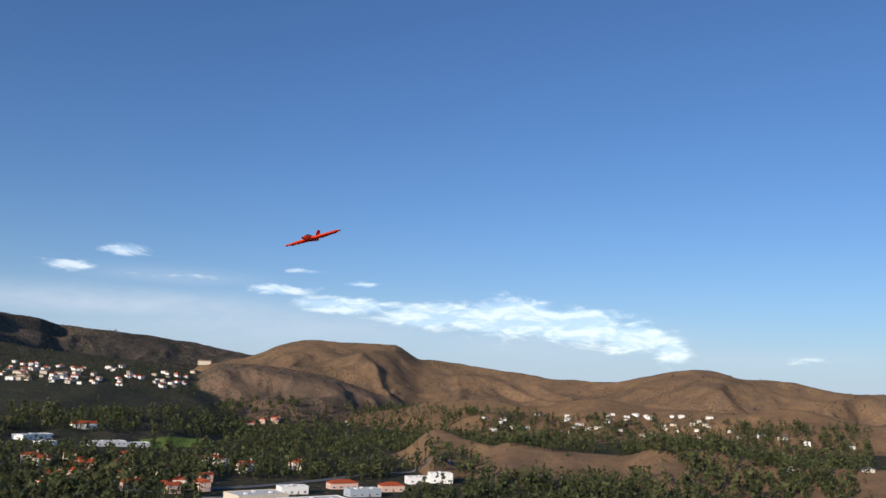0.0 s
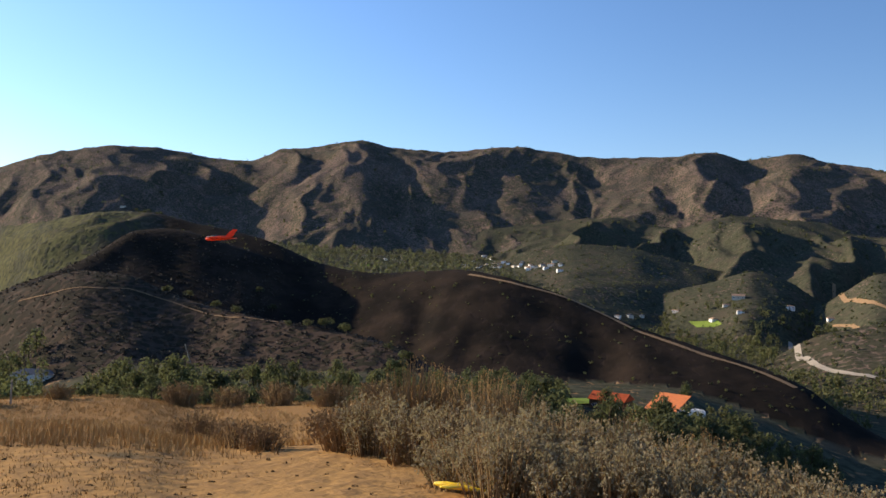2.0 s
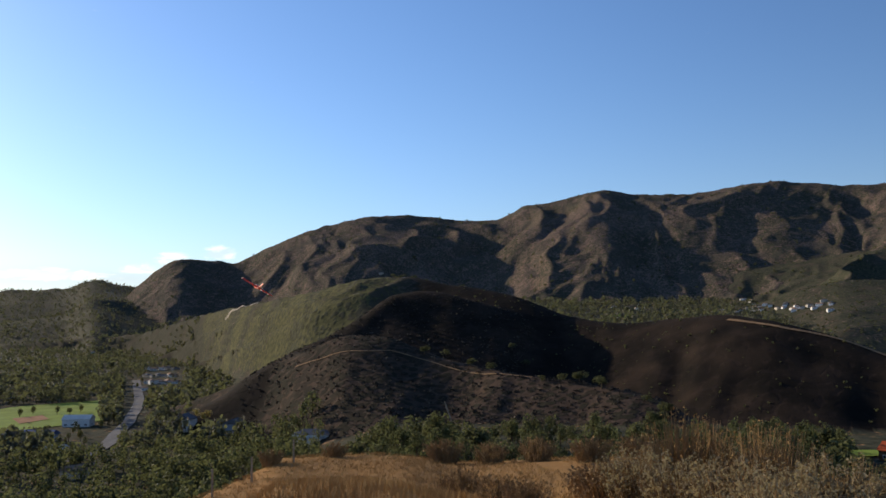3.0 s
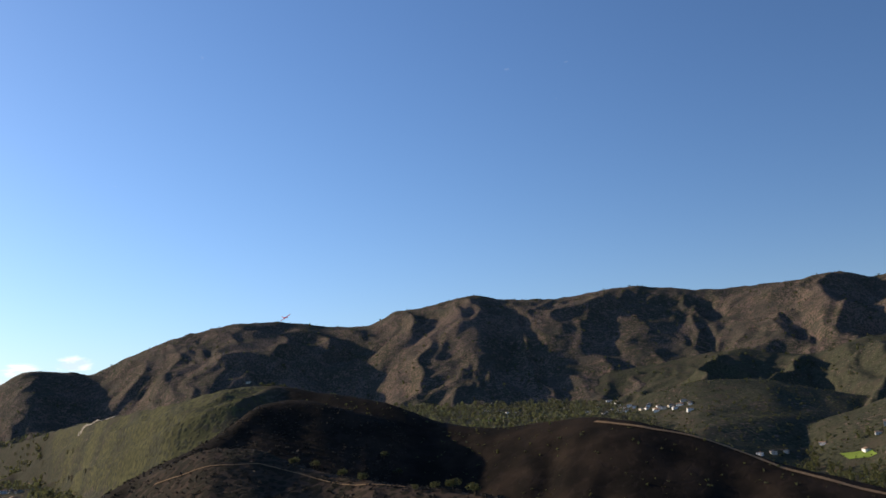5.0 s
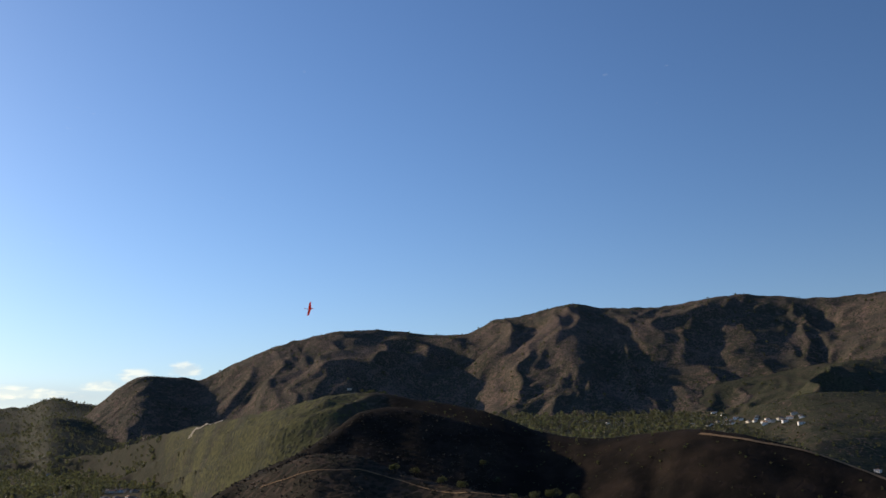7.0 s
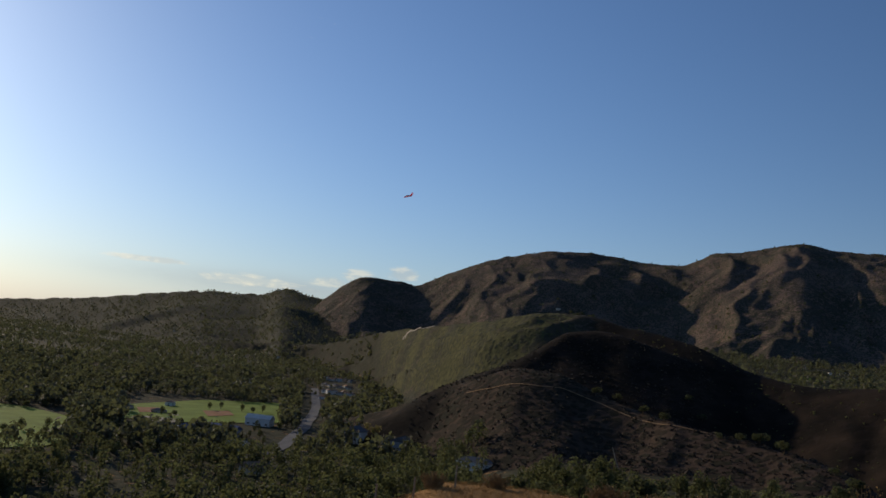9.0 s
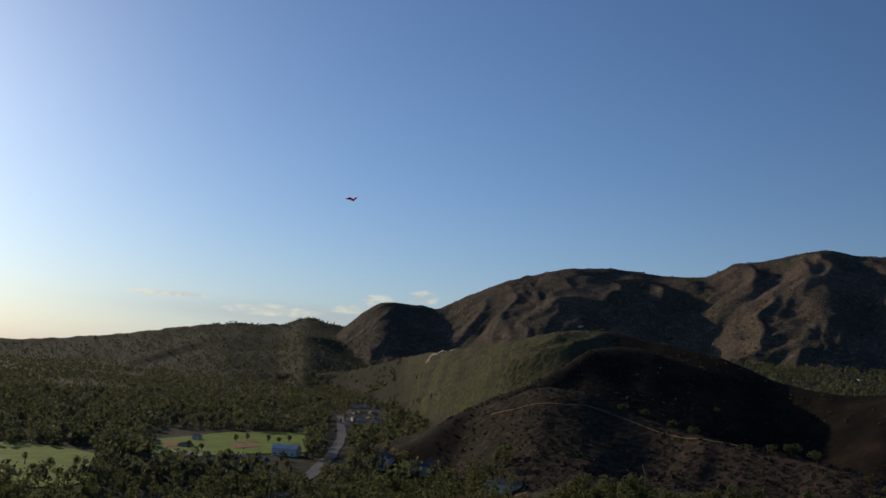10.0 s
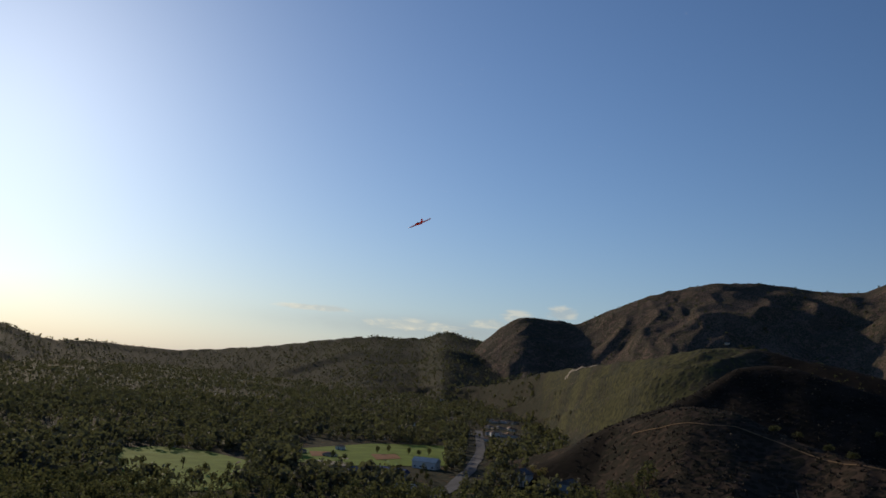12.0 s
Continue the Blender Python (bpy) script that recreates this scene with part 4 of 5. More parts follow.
def make_house(name, label, w, d, h, roof, wall_mat, roof_mat, storeys=1, group="", chimney=False, plain=False):
    """A house with walls, a roof with eaves, windows, a door; its front faces -y."""
    root = tagged(new(name), label, "house", group=group)
    part("wall", box(bmesh.new(), 0, 0, -2.5, w, d, h + 2.5), wall_mat, root)
    bm = bmesh.new()
    o = 0.6
    if roof == "gable":
        rise = d * 0.24
        prism(bm, [(-w / 2 - o, -d / 2 - o, h - 0.1), (-w / 2 - o, d / 2 + o, h - 0.1), (-w / 2 - o, d / 2 + o, h + 0.12), (-w / 2 - o, 0, h + rise + 0.15), (-w / 2 - o, -d / 2 - o, h + 0.12)], (w + 2 * o, 0, 0))
    elif roof == "hip":
        rise, ridge = d * 0.22, max(w - d, 0.5) / 2
        base = [bm.verts.new(p) for p in ((-w / 2 - o, -d / 2 - o, h), (w / 2 + o, -d / 2 - o, h), (w / 2 + o, d / 2 + o, h), (-w / 2 - o, d / 2 + o, h))]
        r0, r1 = bm.verts.new((-ridge, 0, h + rise)), bm.verts.new((ridge, 0, h + rise))
        for f in ((base[0], base[1], r1, r0), (base[1], base[2], r1), (base[2], base[3], r0, r1), (base[3], base[0], r0), (base[3], base[2], base[1], base[0])):
            bm.faces.new(f)
    elif roof == "shed":
        prism(bm, [(-w / 2 - 1, -d / 2 - 1, h - 0.2), (-w / 2 - 1, d / 2 + 1, h + d * 0.42), (-w / 2 - 1, d / 2 + 1, h + d * 0.42 + 0.3), (-w / 2 - 1, -d / 2 - 1, h + 0.1)], (w + 2, 0, 0))
    else:
        box(bm, 0, 0, h - 0.02, w - 0.7, d - 0.7, 0.25)
    roof_ob = part("roof", bm, roof_mat, root)
    if roof == "flat":
        bm = bmesh.new()
        for cx, cy, bw, bd in ((0, -d / 2 + 0.15, w + 0.1, 0.4), (0, d / 2 - 0.15, w + 0.1, 0.4), (-w / 2 + 0.15, 0, 0.4, d - 0.6), (w / 2 - 0.15, 0, 0.4, d - 0.6)):
            box(bm, cx, cy, h, bw, bd, 0.6)
        part("parapet", bm, wall_mat, root)
        for k in range(3):
            part("roof_unit", box(bmesh.new(), (k - 1) * w * 0.25, (k % 2 - 0.4) * d * 0.3, h + 0.2, 2.2, 1.6, 1.1, bevel=0.1), frame_paint, roof_ob, "pale air-conditioning unit")
    if chimney:
        part("chimney", box(bmesh.new(), w * 0.3, d * 0.1, h, 1.0, 0.8, d * 0.24 + 1.4), wall_mat, roof_ob)
    n = max(2, int(w / 5))
    for s in range(storeys):
        zc = 1.5 + s * 2.8
        for k in range(n):
            x = (k + 0.5) / n * w - w / 2
            if s == 0 and k == n // 2:
                part("door", box(bmesh.new(), x, -d / 2 - 0.04, 0, 1.1, 0.12, 2.1), door_paint, root)
            else:
                make_window(root, x, -d / 2 - 0.04, zc, min(2.0, w / n * 0.5), 1.3, plain=plain)
        make_window(root, -w / 2 - 0.04, 0, zc, 1.6, 1.2, True, plain)
        make_window(root, w / 2 + 0.04, 0, zc, 1.6, 1.2, True, plain)
    return root


def place(ob, p, turn, scale=1.0, copy=True):
    m = Matrix.Translation(p) @ Matrix.Rotation(radians(turn), 4, "Z")
    c = copy_thing(ob, m) if copy else ob
    if not copy:
        ob.matrix_basis = m
    c.scale = (scale,) * 3
    return c


def build_houses():
    rng = np.random.default_rng(33)
    first = {}

    def put(key, maker, p, turn, scale=1.0):
        if key not in first:
            first[key] = maker()
            place(first[key], p, turn, scale, False)
        else:
            place(first[key], p, turn, scale)

    tract = [lambda: make_house("terrace_house", "white stucco house with a tan roof on the hillside terrace", 13, 10, 5.5, "hip", white_wall, tan_tile, 2, "terrace houses", plain=True),
             lambda: make_house("terrace_house", "cream stucco house with a tan gable roof on the hillside terrace", 14, 9, 5.5, "gable", stucco, tan_tile, 2, "terrace houses", plain=True),
             lambda: make_house("terrace_house", "white house with a red tiled roof on the hillside terrace", 13, 10, 5.0, "gable", white_wall, red_tile, 2, "terrace houses", plain=True)]
    for k in range(190):
        az = rng.uniform(15.5, 39)
        e0, e1 = -1.15 + (az - 16) * 0.024, 0.35 + 0.012 * (az - 16)
        el = rng.uniform(e0 + 0.35, e1)
        i = int(rng.integers(0, 3))
        put(("terrace", i), tract[i], sight(az, el), rng.choice([0, 90]) + az * 1.0 + rng.uniform(-25, 25) + 60, rng.uniform(0.6, 0.95))
    valley = [lambda: make_house("valley_house", "white house with a tan roof among valley trees", 15, 10, 3.6, "gable", white_wall, tan_tile, 1, "valley houses", plain=True),
              lambda: make_house("valley_house", "cream house with a grey shingle roof among valley trees", 16, 10, 3.6, "hip", stucco, grey_shingle, 1, "valley houses", plain=True),
              lambda: make_house("valley_house", "two-storey white house with a brown roof among trees", 13, 10, 5.6, "hip", white_wall, tan_tile, 2, "valley houses", plain=True)]
    spots = [(rng.uniform(75, 81), rng.uniform(0.15, 1.0)) for k in range(34)] + [(rng.uniform(77, 88), rng.uniform(0.3, 0.8)) for k in range(20)]
    spots += [(rng.uniform(-20, -3), rng.uniform(-2.9, -1.5)) for k in range(46)] + [(rng.uniform(-26, -18), rng.uniform(-4.5, -2.5)) for k in range(8)]
    spots += [(117.55 - 0.32 * (k % 6) + rng.uniform(-0.08, 0.08), -3.05 - 0.42 * (k // 6) - 0.05 * (k % 2)) for k in range(24)] + [(rng.uniform(118.9, 119.6), rng.uniform(-4.6, -3.4)) for k in range(4)]
    spots += [(rng.uniform(120, 146), rng.uniform(-4.5, -0.9)) for k in range(34)] + [(rng.uniform(58, 72), rng.uniform(-2.6, -1.4)) for k in range(9)]
    spots += [(rng.uniform(126, 133), rng.uniform(-6.2, -5.4)) for k in range(7)]
    for az, el in spots:
        i = int(rng.integers(0, 3))
        put(("valley", i), valley[i], sight(az, el), az + rng.uniform(-30, 30) + rng.choice([0, 90]), rng.uniform(0.6, 0.85))
    condo = [lambda: make_house("townhouse", "two-storey pink stucco townhouse with a red tiled roof among trees", 14, 10, 5.8, "gable", pink_wall, red_tile, 2, "red-roofed townhouses", True),
             lambda: make_house("townhouse", "two-storey cream townhouse with a red tiled hip roof among trees", 17, 10, 5.8, "hip", stucco, red_tile, 2, "red-roofed townhouses", True)]
    spots = [(rng.uniform(11, 42), rng.uniform(-7.1, -5.6)) for k in range(44)] + [(rng.uniform(26, 42), rng.uniform(-4.4, -2.5)) for k in range(40)] + [(rng.uniform(8, 26), rng.uniform(-5.6, -5.0)) for k in range(10)] + [(rng.uniform(4, 12), -2.2 - rng.random()) for k in range(6)]
    for az, el in spots:
        i = int(rng.integers(0, 2))
        put(("condo", i), condo[i], sight(az, el) + Vector((0, 0, 1.5)), az + rng.uniform(-30, 30) + rng.choice([0, 90]), rng.uniform(0.7, 0.95))
    # halls with flat roofs beside the car park
    for az, el, turn, w, d, h, label, wall, roof in (
        (11.2, -7.7, 25, 34, 24, 7, "pale flat-roofed hall beside the car park", stucco, flat_white),
        (7.6, -8.0, 25, 42, 22, 6.5, "long white flat-roofed shop building", white_wall, flat_white),
        (9.3, -8.3, 25, 16, 12, 5, "cream flat-roofed shop with a parapet", stucco, flat_white),
        (9.0, -7.0, 20, 20, 12, 5, "white flat-roofed shop behind the hall", white_wall, flat_white),
        (4.6, -7.1, 25, 24, 12, 5, "pale blue-grey flat-roofed building at the yard", grey_wall, flat_white),
        (3.4, -8.0, 25, 26, 16, 5, "grey flat-roofed building beside the yard", grey_wall, grey_shingle),
        (-0.3, -6.1, 15, 18, 12, 7, "white building with a small tower", white_wall, flat_white),
        (1.0, -6.2, 20, 22, 12, 4.5, "white low building with a flat roof", white_wall, flat_white),
        (24.3, -3.85, 35, 34, 18, 4, "large white school hall among trees", white_wall, flat_white),
        (23.6, -4.25, 35, 18, 12, 3.6, "white school wing with a flat roof", white_wall, flat_white),
        (20.4, -4.25, 25, 40, 16, 3.8, "long white school building", white_wall, flat_white),
        (18.6, -4.3, 25, 26, 12, 3.6, "white school wing beside the playing field", white_wall, flat_white),
    ):
        ob = make_house("hall", label, w, d, h, "flat", wall, roof)
        place(ob, sight(az, el), az + turn, 1.0, False)
    for az, el, turn, w, d, h, kind, label, wall, roof in (
        (5.9, -6.65, 20, 22, 11, 4.5, "hip", "brick building with a red tiled roof", pink_wall, red_tile),
        (2.8, -6.75, 20, 18, 11, 4.5, "hip", "brick building with a red hip roof", pink_wall, red_tile),
        (21.6, -3.3, 20, 26, 12, 6, "gable", "building with a bright red gable roof", white_wall, red_tile),
        (14.9, 0.75, 0, 34, 16, 8, "gable", "long cream building on the knoll", stucco, tan_tile),
        (121.4, -6.25, -20, 20, 12, 5.5, "gable", "white hall with a pale roof beside the field", white_wall, flat_white),
        (124.2, -7.75, -20, 18, 9, 3.6, "gable", "white school classroom block", white_wall, flat_white),
        (122.9, -7.85, -20, 18, 9, 3.6, "gable", "white school classroom block beside the road", white_wall, flat_white),
        (125.4, -7.0, 10, 20, 10, 4, "gable", "school block with a dark blue roof", grey_wall, blue_roof),
        (123.6, -7.0, -30, 24, 12, 4.5, "gable", "school block with a dark blue metal roof", grey_wall, blue_roof),
        (127.6, -7.1, 0, 22, 10, 4, "gable", "low school block with a grey roof", grey_wall, grey_shingle),
        (115.3, -6.7, 60, 9, 14, 7, "gable", "white church with a steep grey roof", white_wall, grey_shingle),
        (112.3, -7.1, 70, 12, 12, 6, "gable", "blue-grey house with grey gables", grey_wall, grey_shingle),
        (107.4, -7.85, -15, 20, 11, 4.2, "hip", "white house with a grey shingle roof in the trees", white_wall, grey_shingle),
        (103.0, 2.75, 0, 16, 9, 4, "gable", "low building on the hill's top", stucco, grey_shingle),
        (121.3, -9.2, 30, 15, 10, 4, "gable", "house with a pale gable roof below the hill", stucco, tan_tile),
        (64.0, -0.95, 0, 18, 11, 4, "gable", "ranch house at the canyon's end", stucco, tan_tile),
    ):
        ob = make_house("house", label, w, d, h, kind, wall, roof, 1)
        place(ob, sight(az, el), az + turn, 1.0, False)
    # the two houses under the hill
    ob = make_house("canyon_house", "house with a bright orange mono-pitch roof below the hill", 13, 14, 4.5, "shed", stucco, orange_tile, 1)
    place(ob, sight(68.0, -8.8), 68.2 - 25, 0.8, False)
    ob = make_house("canyon_house", "house with a dull red gable roof below the hill", 16, 12, 4.0, "gable", wood_wall, red_tile, 1)
    place(ob, sight(71.5, -8.35), 71.4 - 20, 0.85, False)
    ob = make_house("shed", "small shed with a pale flat roof beside the canyon house", 6, 5, 2.6, "flat", white_wall, flat_white, 1)
    place(ob, sight(66.2, -8.6), 70, 1.0, False)


build_houses()

# ---- roads, tracks and fields ----
asphalt = simple("asphalt", (0.16, 0.155, 0.15), 0.9, vary=0.2, scale=0.2)
pale_road = simple("pale_concrete_road", (0.30, 0.26, 0.21), 0.9, vary=0.15, scale=0.2)
dirt = simple("pale_dirt_track", (0.25, 0.16, 0.09), 0.95, vary=0.25, scale=0.5, bump=0.3)
lawn = simple("mown_grass", (0.17, 0.23, 0.045), 0.9, vary=0.25, scale=0.05)
infield = simple("red_infield_dirt", (0.30, 0.16, 0.09), 0.95, vary=0.15, scale=0.1)
paint_white = simple("white_road_paint", (0.7, 0.7, 0.68), 0.8, vary=0.1, scale=1)


def drape(bm, lift):
    """Lays all points of a mesh on the land."""
    co = np.array([v.co for v in bm.verts])
    for v, z in zip(bm.verts, land(co[:, 0], co[:, 1])[0]):
        v.co.z = z + lift


def ribbon(name, label, category, places, width, mat, lift=0.5):
    """A road or track laid over the land along smoothed bends."""
    pts = [Vector(p) for p in places]
    line = []
    for k in range(len(pts) - 1):
        p0, p1, p2, p3 = pts[max(k - 1, 0)], pts[k], pts[k + 1], pts[min(k + 2, len(pts) - 1)]
        steps = max(3, int((p2 - p1).length / 6))
        for j in range(steps):
            t = j / steps
            line.append(0.5 * ((2 * p1) + (p2 - p0) * t + (2 * p0 - 5 * p1 + 4 * p2 - p3) * t * t + (3 * p1 - p0 - 3 * p2 + p3) * t ** 3))
    line.append(pts[-1])
    bm = bmesh.new()
    rows = []
    for k, p in enumerate(line):
        way = (line[min(k + 1, len(line) - 1)] - line[max(k - 1, 0)])
        side = Vector((-way.y, way.x, 0)).normalized()
        rows.append([bm.verts.new(p + side * s * width / 2 * (1 + 0.15 * noise.noise(p * 0.1))) for s in (-1, -0.5, 0, 0.5, 1)])
    drape(bm, lift)
    for a, b in zip(rows, rows[1:]):
        for k in range(4):
            bm.faces.new((a[k], a[k + 1], b[k + 1], b[k]))
    bmesh.ops.recalc_face_normals(bm, faces=bm.faces)
    return tagged(part(name, bm, mat), label, category, kind="structure")


def along(*bearings):
    return [sight(a, e) for a, e in bearings]


def field(name, label, corners, mat, lift=0.6):
    """Level ground with its own cover, inside a rounded outline."""
    pts = [sight(a, e) for a, e in corners]
    mid = sum(pts, Vector()) / len(pts)
    bm = bmesh.new()
    rings, n = 8, 36
    grid = []
    for i in range(rings + 1):
        row = []
        for k in range(n):
            f = k / n * len(pts)
            a, b = pts[int(f)], pts[(int(f) + 1) % len(pts)]
            q = mid.lerp(a.lerp(b, f - int(f)), i / rings)
            row.append(bm.verts.new(q))
        grid.append(row)
    drape(bm, lift)
    for i in range(rings):
        for k in range(n):
            bm.faces.new((grid[i][k], grid[i][(k + 1) % n], grid[i + 1][(k + 1) % n], grid[i + 1][k]))
    bmesh.ops.remove_doubles(bm, verts=bm.verts, dist=0.01)
    bmesh.ops.recalc_face_normals(bm, faces=bm.faces)
    for f in bm.faces:
        if f.normal.z < 0:
            f.normal_flip()
    return tagged(part(name, bm, mat), label, "field", kind="structure")


ribbon("ridge_track", "pale dirt track along the crest of the burnt hill", "track", along((81, -0.35), (78, -0.75), (75.2, -1.45), (72.2, -2.55), (69.6, -3.6), (66.4, -4.5), (63, -5.35), (60.5, -6.2)), 3.2, dirt, 0.6)
ribbon("spur_track", "thin dirt path across the lower slope", "track", along((108.5, -3.2), (106.5, -2.55), (104.2, -2.2), (101.8, -2.35), (99.2, -3.1), (95.8, -3.75), (93.2, -3.95)), 0.9, dirt, 0.4)
ribbon("hilltop_road", "pale road cut near the top of the green hill", "track", along((112.9, 0.35), (112.2, 0.55), (111.5, 0.75), (110.9, 0.85)), 1.8, pale_road, 0.8)
ribbon("canyon_road", "pale concrete road in the canyon", "road", along((60.9, -3.5), (60.5, -3.9), (60.0, -4.4), (58.9, -4.95), (57.2, -5.2), (55.5, -5.4)), 5.5, pale_road, 0.7)
ribbon("knoll_track", "dirt track on the scrubby knoll", "track", along((59.5, -2.6), (57.5, -2.4), (54, -1.7), (51.5, -1.75), (50.0, -2.5), (48.5, -3.0)), 4, dirt, 0.8)
ribbon("foothill_track", "dirt track on the dark foothill", "track", along((58.6, 0.0), (58.2, -0.45), (57.4, -0.65), (56.2, -0.95), (55.2, -1.35)), 6, dirt, 1.0)
ribbon("street", "wide asphalt street past the church", "road", along((118.2, -3.7), (118.1, -4.2), (118.0, -5.0), (118.4, -5.8), (118.9, -6.5), (119.6, -7.3), (120.4, -7.8), (121.6, -8.2), (123.0, -8.5)), 10, asphalt, 0.6)
ribbon("valley_road", "asphalt road with lamps beside the townhouses", "road", along((28, -7.2), (22, -7.15), (17, -6.95), (12, -6.7), (7, -6.2), (3, -5.7), (-2, -5.2)), 12, asphalt, 0.6)
field("playing_field", "bright green mown playing field beside the school", [(130.2, -5.7), (125, -5.0), (120, -4.8), (119.7, -6.0), (123.5, -6.3), (127, -6.5), (130.2, -6.4)], lawn)
field("playing_field", "bright green mown park lawn between trees", [(142, -6.3), (138, -5.9), (135, -6.1), (131.8, -6.7), (131.5, -7.6), (134, -8.4), (138, -8.6), (142, -8.0)], lawn)
field("infield", "reddish bare baseball infield", [(125.0, -5.7), (123.4, -5.6), (123.0, -5.85), (124.6, -6.0)], infield, 0.9)
field("infield", "reddish bare infield at the field's end", [(128.9, -5.75), (127.6, -5.7), (127.2, -5.95), (128.7, -6.05)], infield, 0.9)
field("school_field", "green school playing field", [(18.4, -3.95), (14.2, -3.85), (14.0, -4.3), (17.6, -4.45)], lawn)
field("meadow", "bright green meadow in the canyon", [(66.9, -2.6), (65.2, -2.35), (64.9, -2.65), (66.4, -2.95)], lawn)
field("meadow", "small green meadow in the far valley", [(88.2, 0.05), (86.6, 0.05), (86.6, -0.15), (88.2, -0.1)], lawn, 1.2)
field("garden_lawn", "green garden lawn beside the canyon house", [(74.6, -8.0), (72.6, -7.9), (72.4, -8.2), (74.4, -8.4)], lawn)
field("car_park", "pale asphalt car park between shops", [(21, -8.9), (14.6, -7.3), (12.8, -7.3), (13.6, -8.6), (16, -9.6)], pale_road)
field("car_park", "grey asphalt yard beside the school", [(128.4, -6.2), (126.4, -6.0), (126.2, -6.5), (128.2, -6.6)], pale_road)
field("bare_slope", "bare reddish clearing on the terrace slope", [(28.0, -2.4), (25.6, -2.55), (25.8, -2.8), (27.6, -2.75)], infield)


# ---- the hilltop ----
straw_mat = leaf_material("dry_grass_blades", (0.26, 0.15, 0.055), (0.52, 0.34, 0.14), (0.40, 0.24, 0.09))
rock_mat = simple("pale_stone", (0.30, 0.25, 0.19), 0.95, vary=0.25, scale=5, bump=0.5)
dirt_clod = simple("brown_clods", (0.12, 0.075, 0.04), 0.95, vary=0.4, scale=9)
yellow_foam = simple("yellow_foam", (0.85, 0.55, 0.02), 0.55, vary=0.08, scale=6)


def blades(rng, feet, height, per, width=0.012, lean=0.45):
    """Bent grass blades in tufts: verts and triangles."""
    n = len(feet) * per
    foot = np.repeat(feet, per, 0) + np.concatenate([rng.normal(size=(n, 2)) * 0.07, np.zeros((n, 1))], 1)
    h = np.repeat(height, per) * rng.uniform(0.5, 1.2, n)
    a = rng.uniform(0, 6.28, n)
    side = np.stack([np.cos(a), np.sin(a), 0 * a], -1) * width
    tip = foot + np.stack([np.cos(a + 1.3) * h * lean * rng.random(n), np.sin(a + 1.3) * h * lean * rng.random(n), h], -1)
    mid = foot * 0.45 + tip * 0.55 - (tip - foot) * [0.18, 0.18, 0]
    v = np.stack([foot - side, foot + side, mid - side * 0.7, mid + side * 0.7, tip], 1).reshape(-1, 3)
    b = np.arange(n)[:, None] * 5
    return v, np.concatenate([b + [0, 1, 3], b + [0, 3, 2], b + [2, 3, 4]], 0)


def on_land(az, r):
    x, y = -np.sin(np.radians(az)) * r, np.cos(np.radians(az)) * r
    return np.stack([x, y, land(x, y)[0]], -1)


def grow_grass():
    rng = np.random.default_rng(41)
    az, r = rng.uniform(52, 132, 30000), 8 + 43 * rng.random(30000) ** 0.8
    p = on_land(az, r)
    thick = cloudy(p[:, 0] / 7, p[:, 1] / 7, 3) + 0.5 * rng.random(30000)
    path = np.abs(az - (91 + 2.5 * np.sin(r / 6))) < 40 / r
    ok = ((thick > 0.12) | (r > 33)) & ~path & ((r > 19) | (rng.random(30000) < 0.6))
    v, t = blades(rng, p[ok], np.where(r[ok] > 19, 0.13 + 0.16 * np.exp(-((r[ok] - 23) / 4.0) ** 2), 0.05), 6, 0.008)
    tagged(new("dry_grass", raw_mesh("dry_grass", v, t, straw_mat)), "golden dry grass on the hilltop", "grass", kind="stuff")
    az, r = rng.uniform(55, 125, 500), rng.uniform(7, 30, 500)
    p = on_land(az, r)
    v, t = foliage(rng, p, rng.uniform(0.02, 0.07, 500), rng.uniform(0.03, 0.06, 500), 8, 0.5)
    tagged(new("pebbles", raw_mesh("pebbles", v, t, dirt_clod)), "small stones and clods on bare earth", "stones", kind="stuff")


grow_grass()


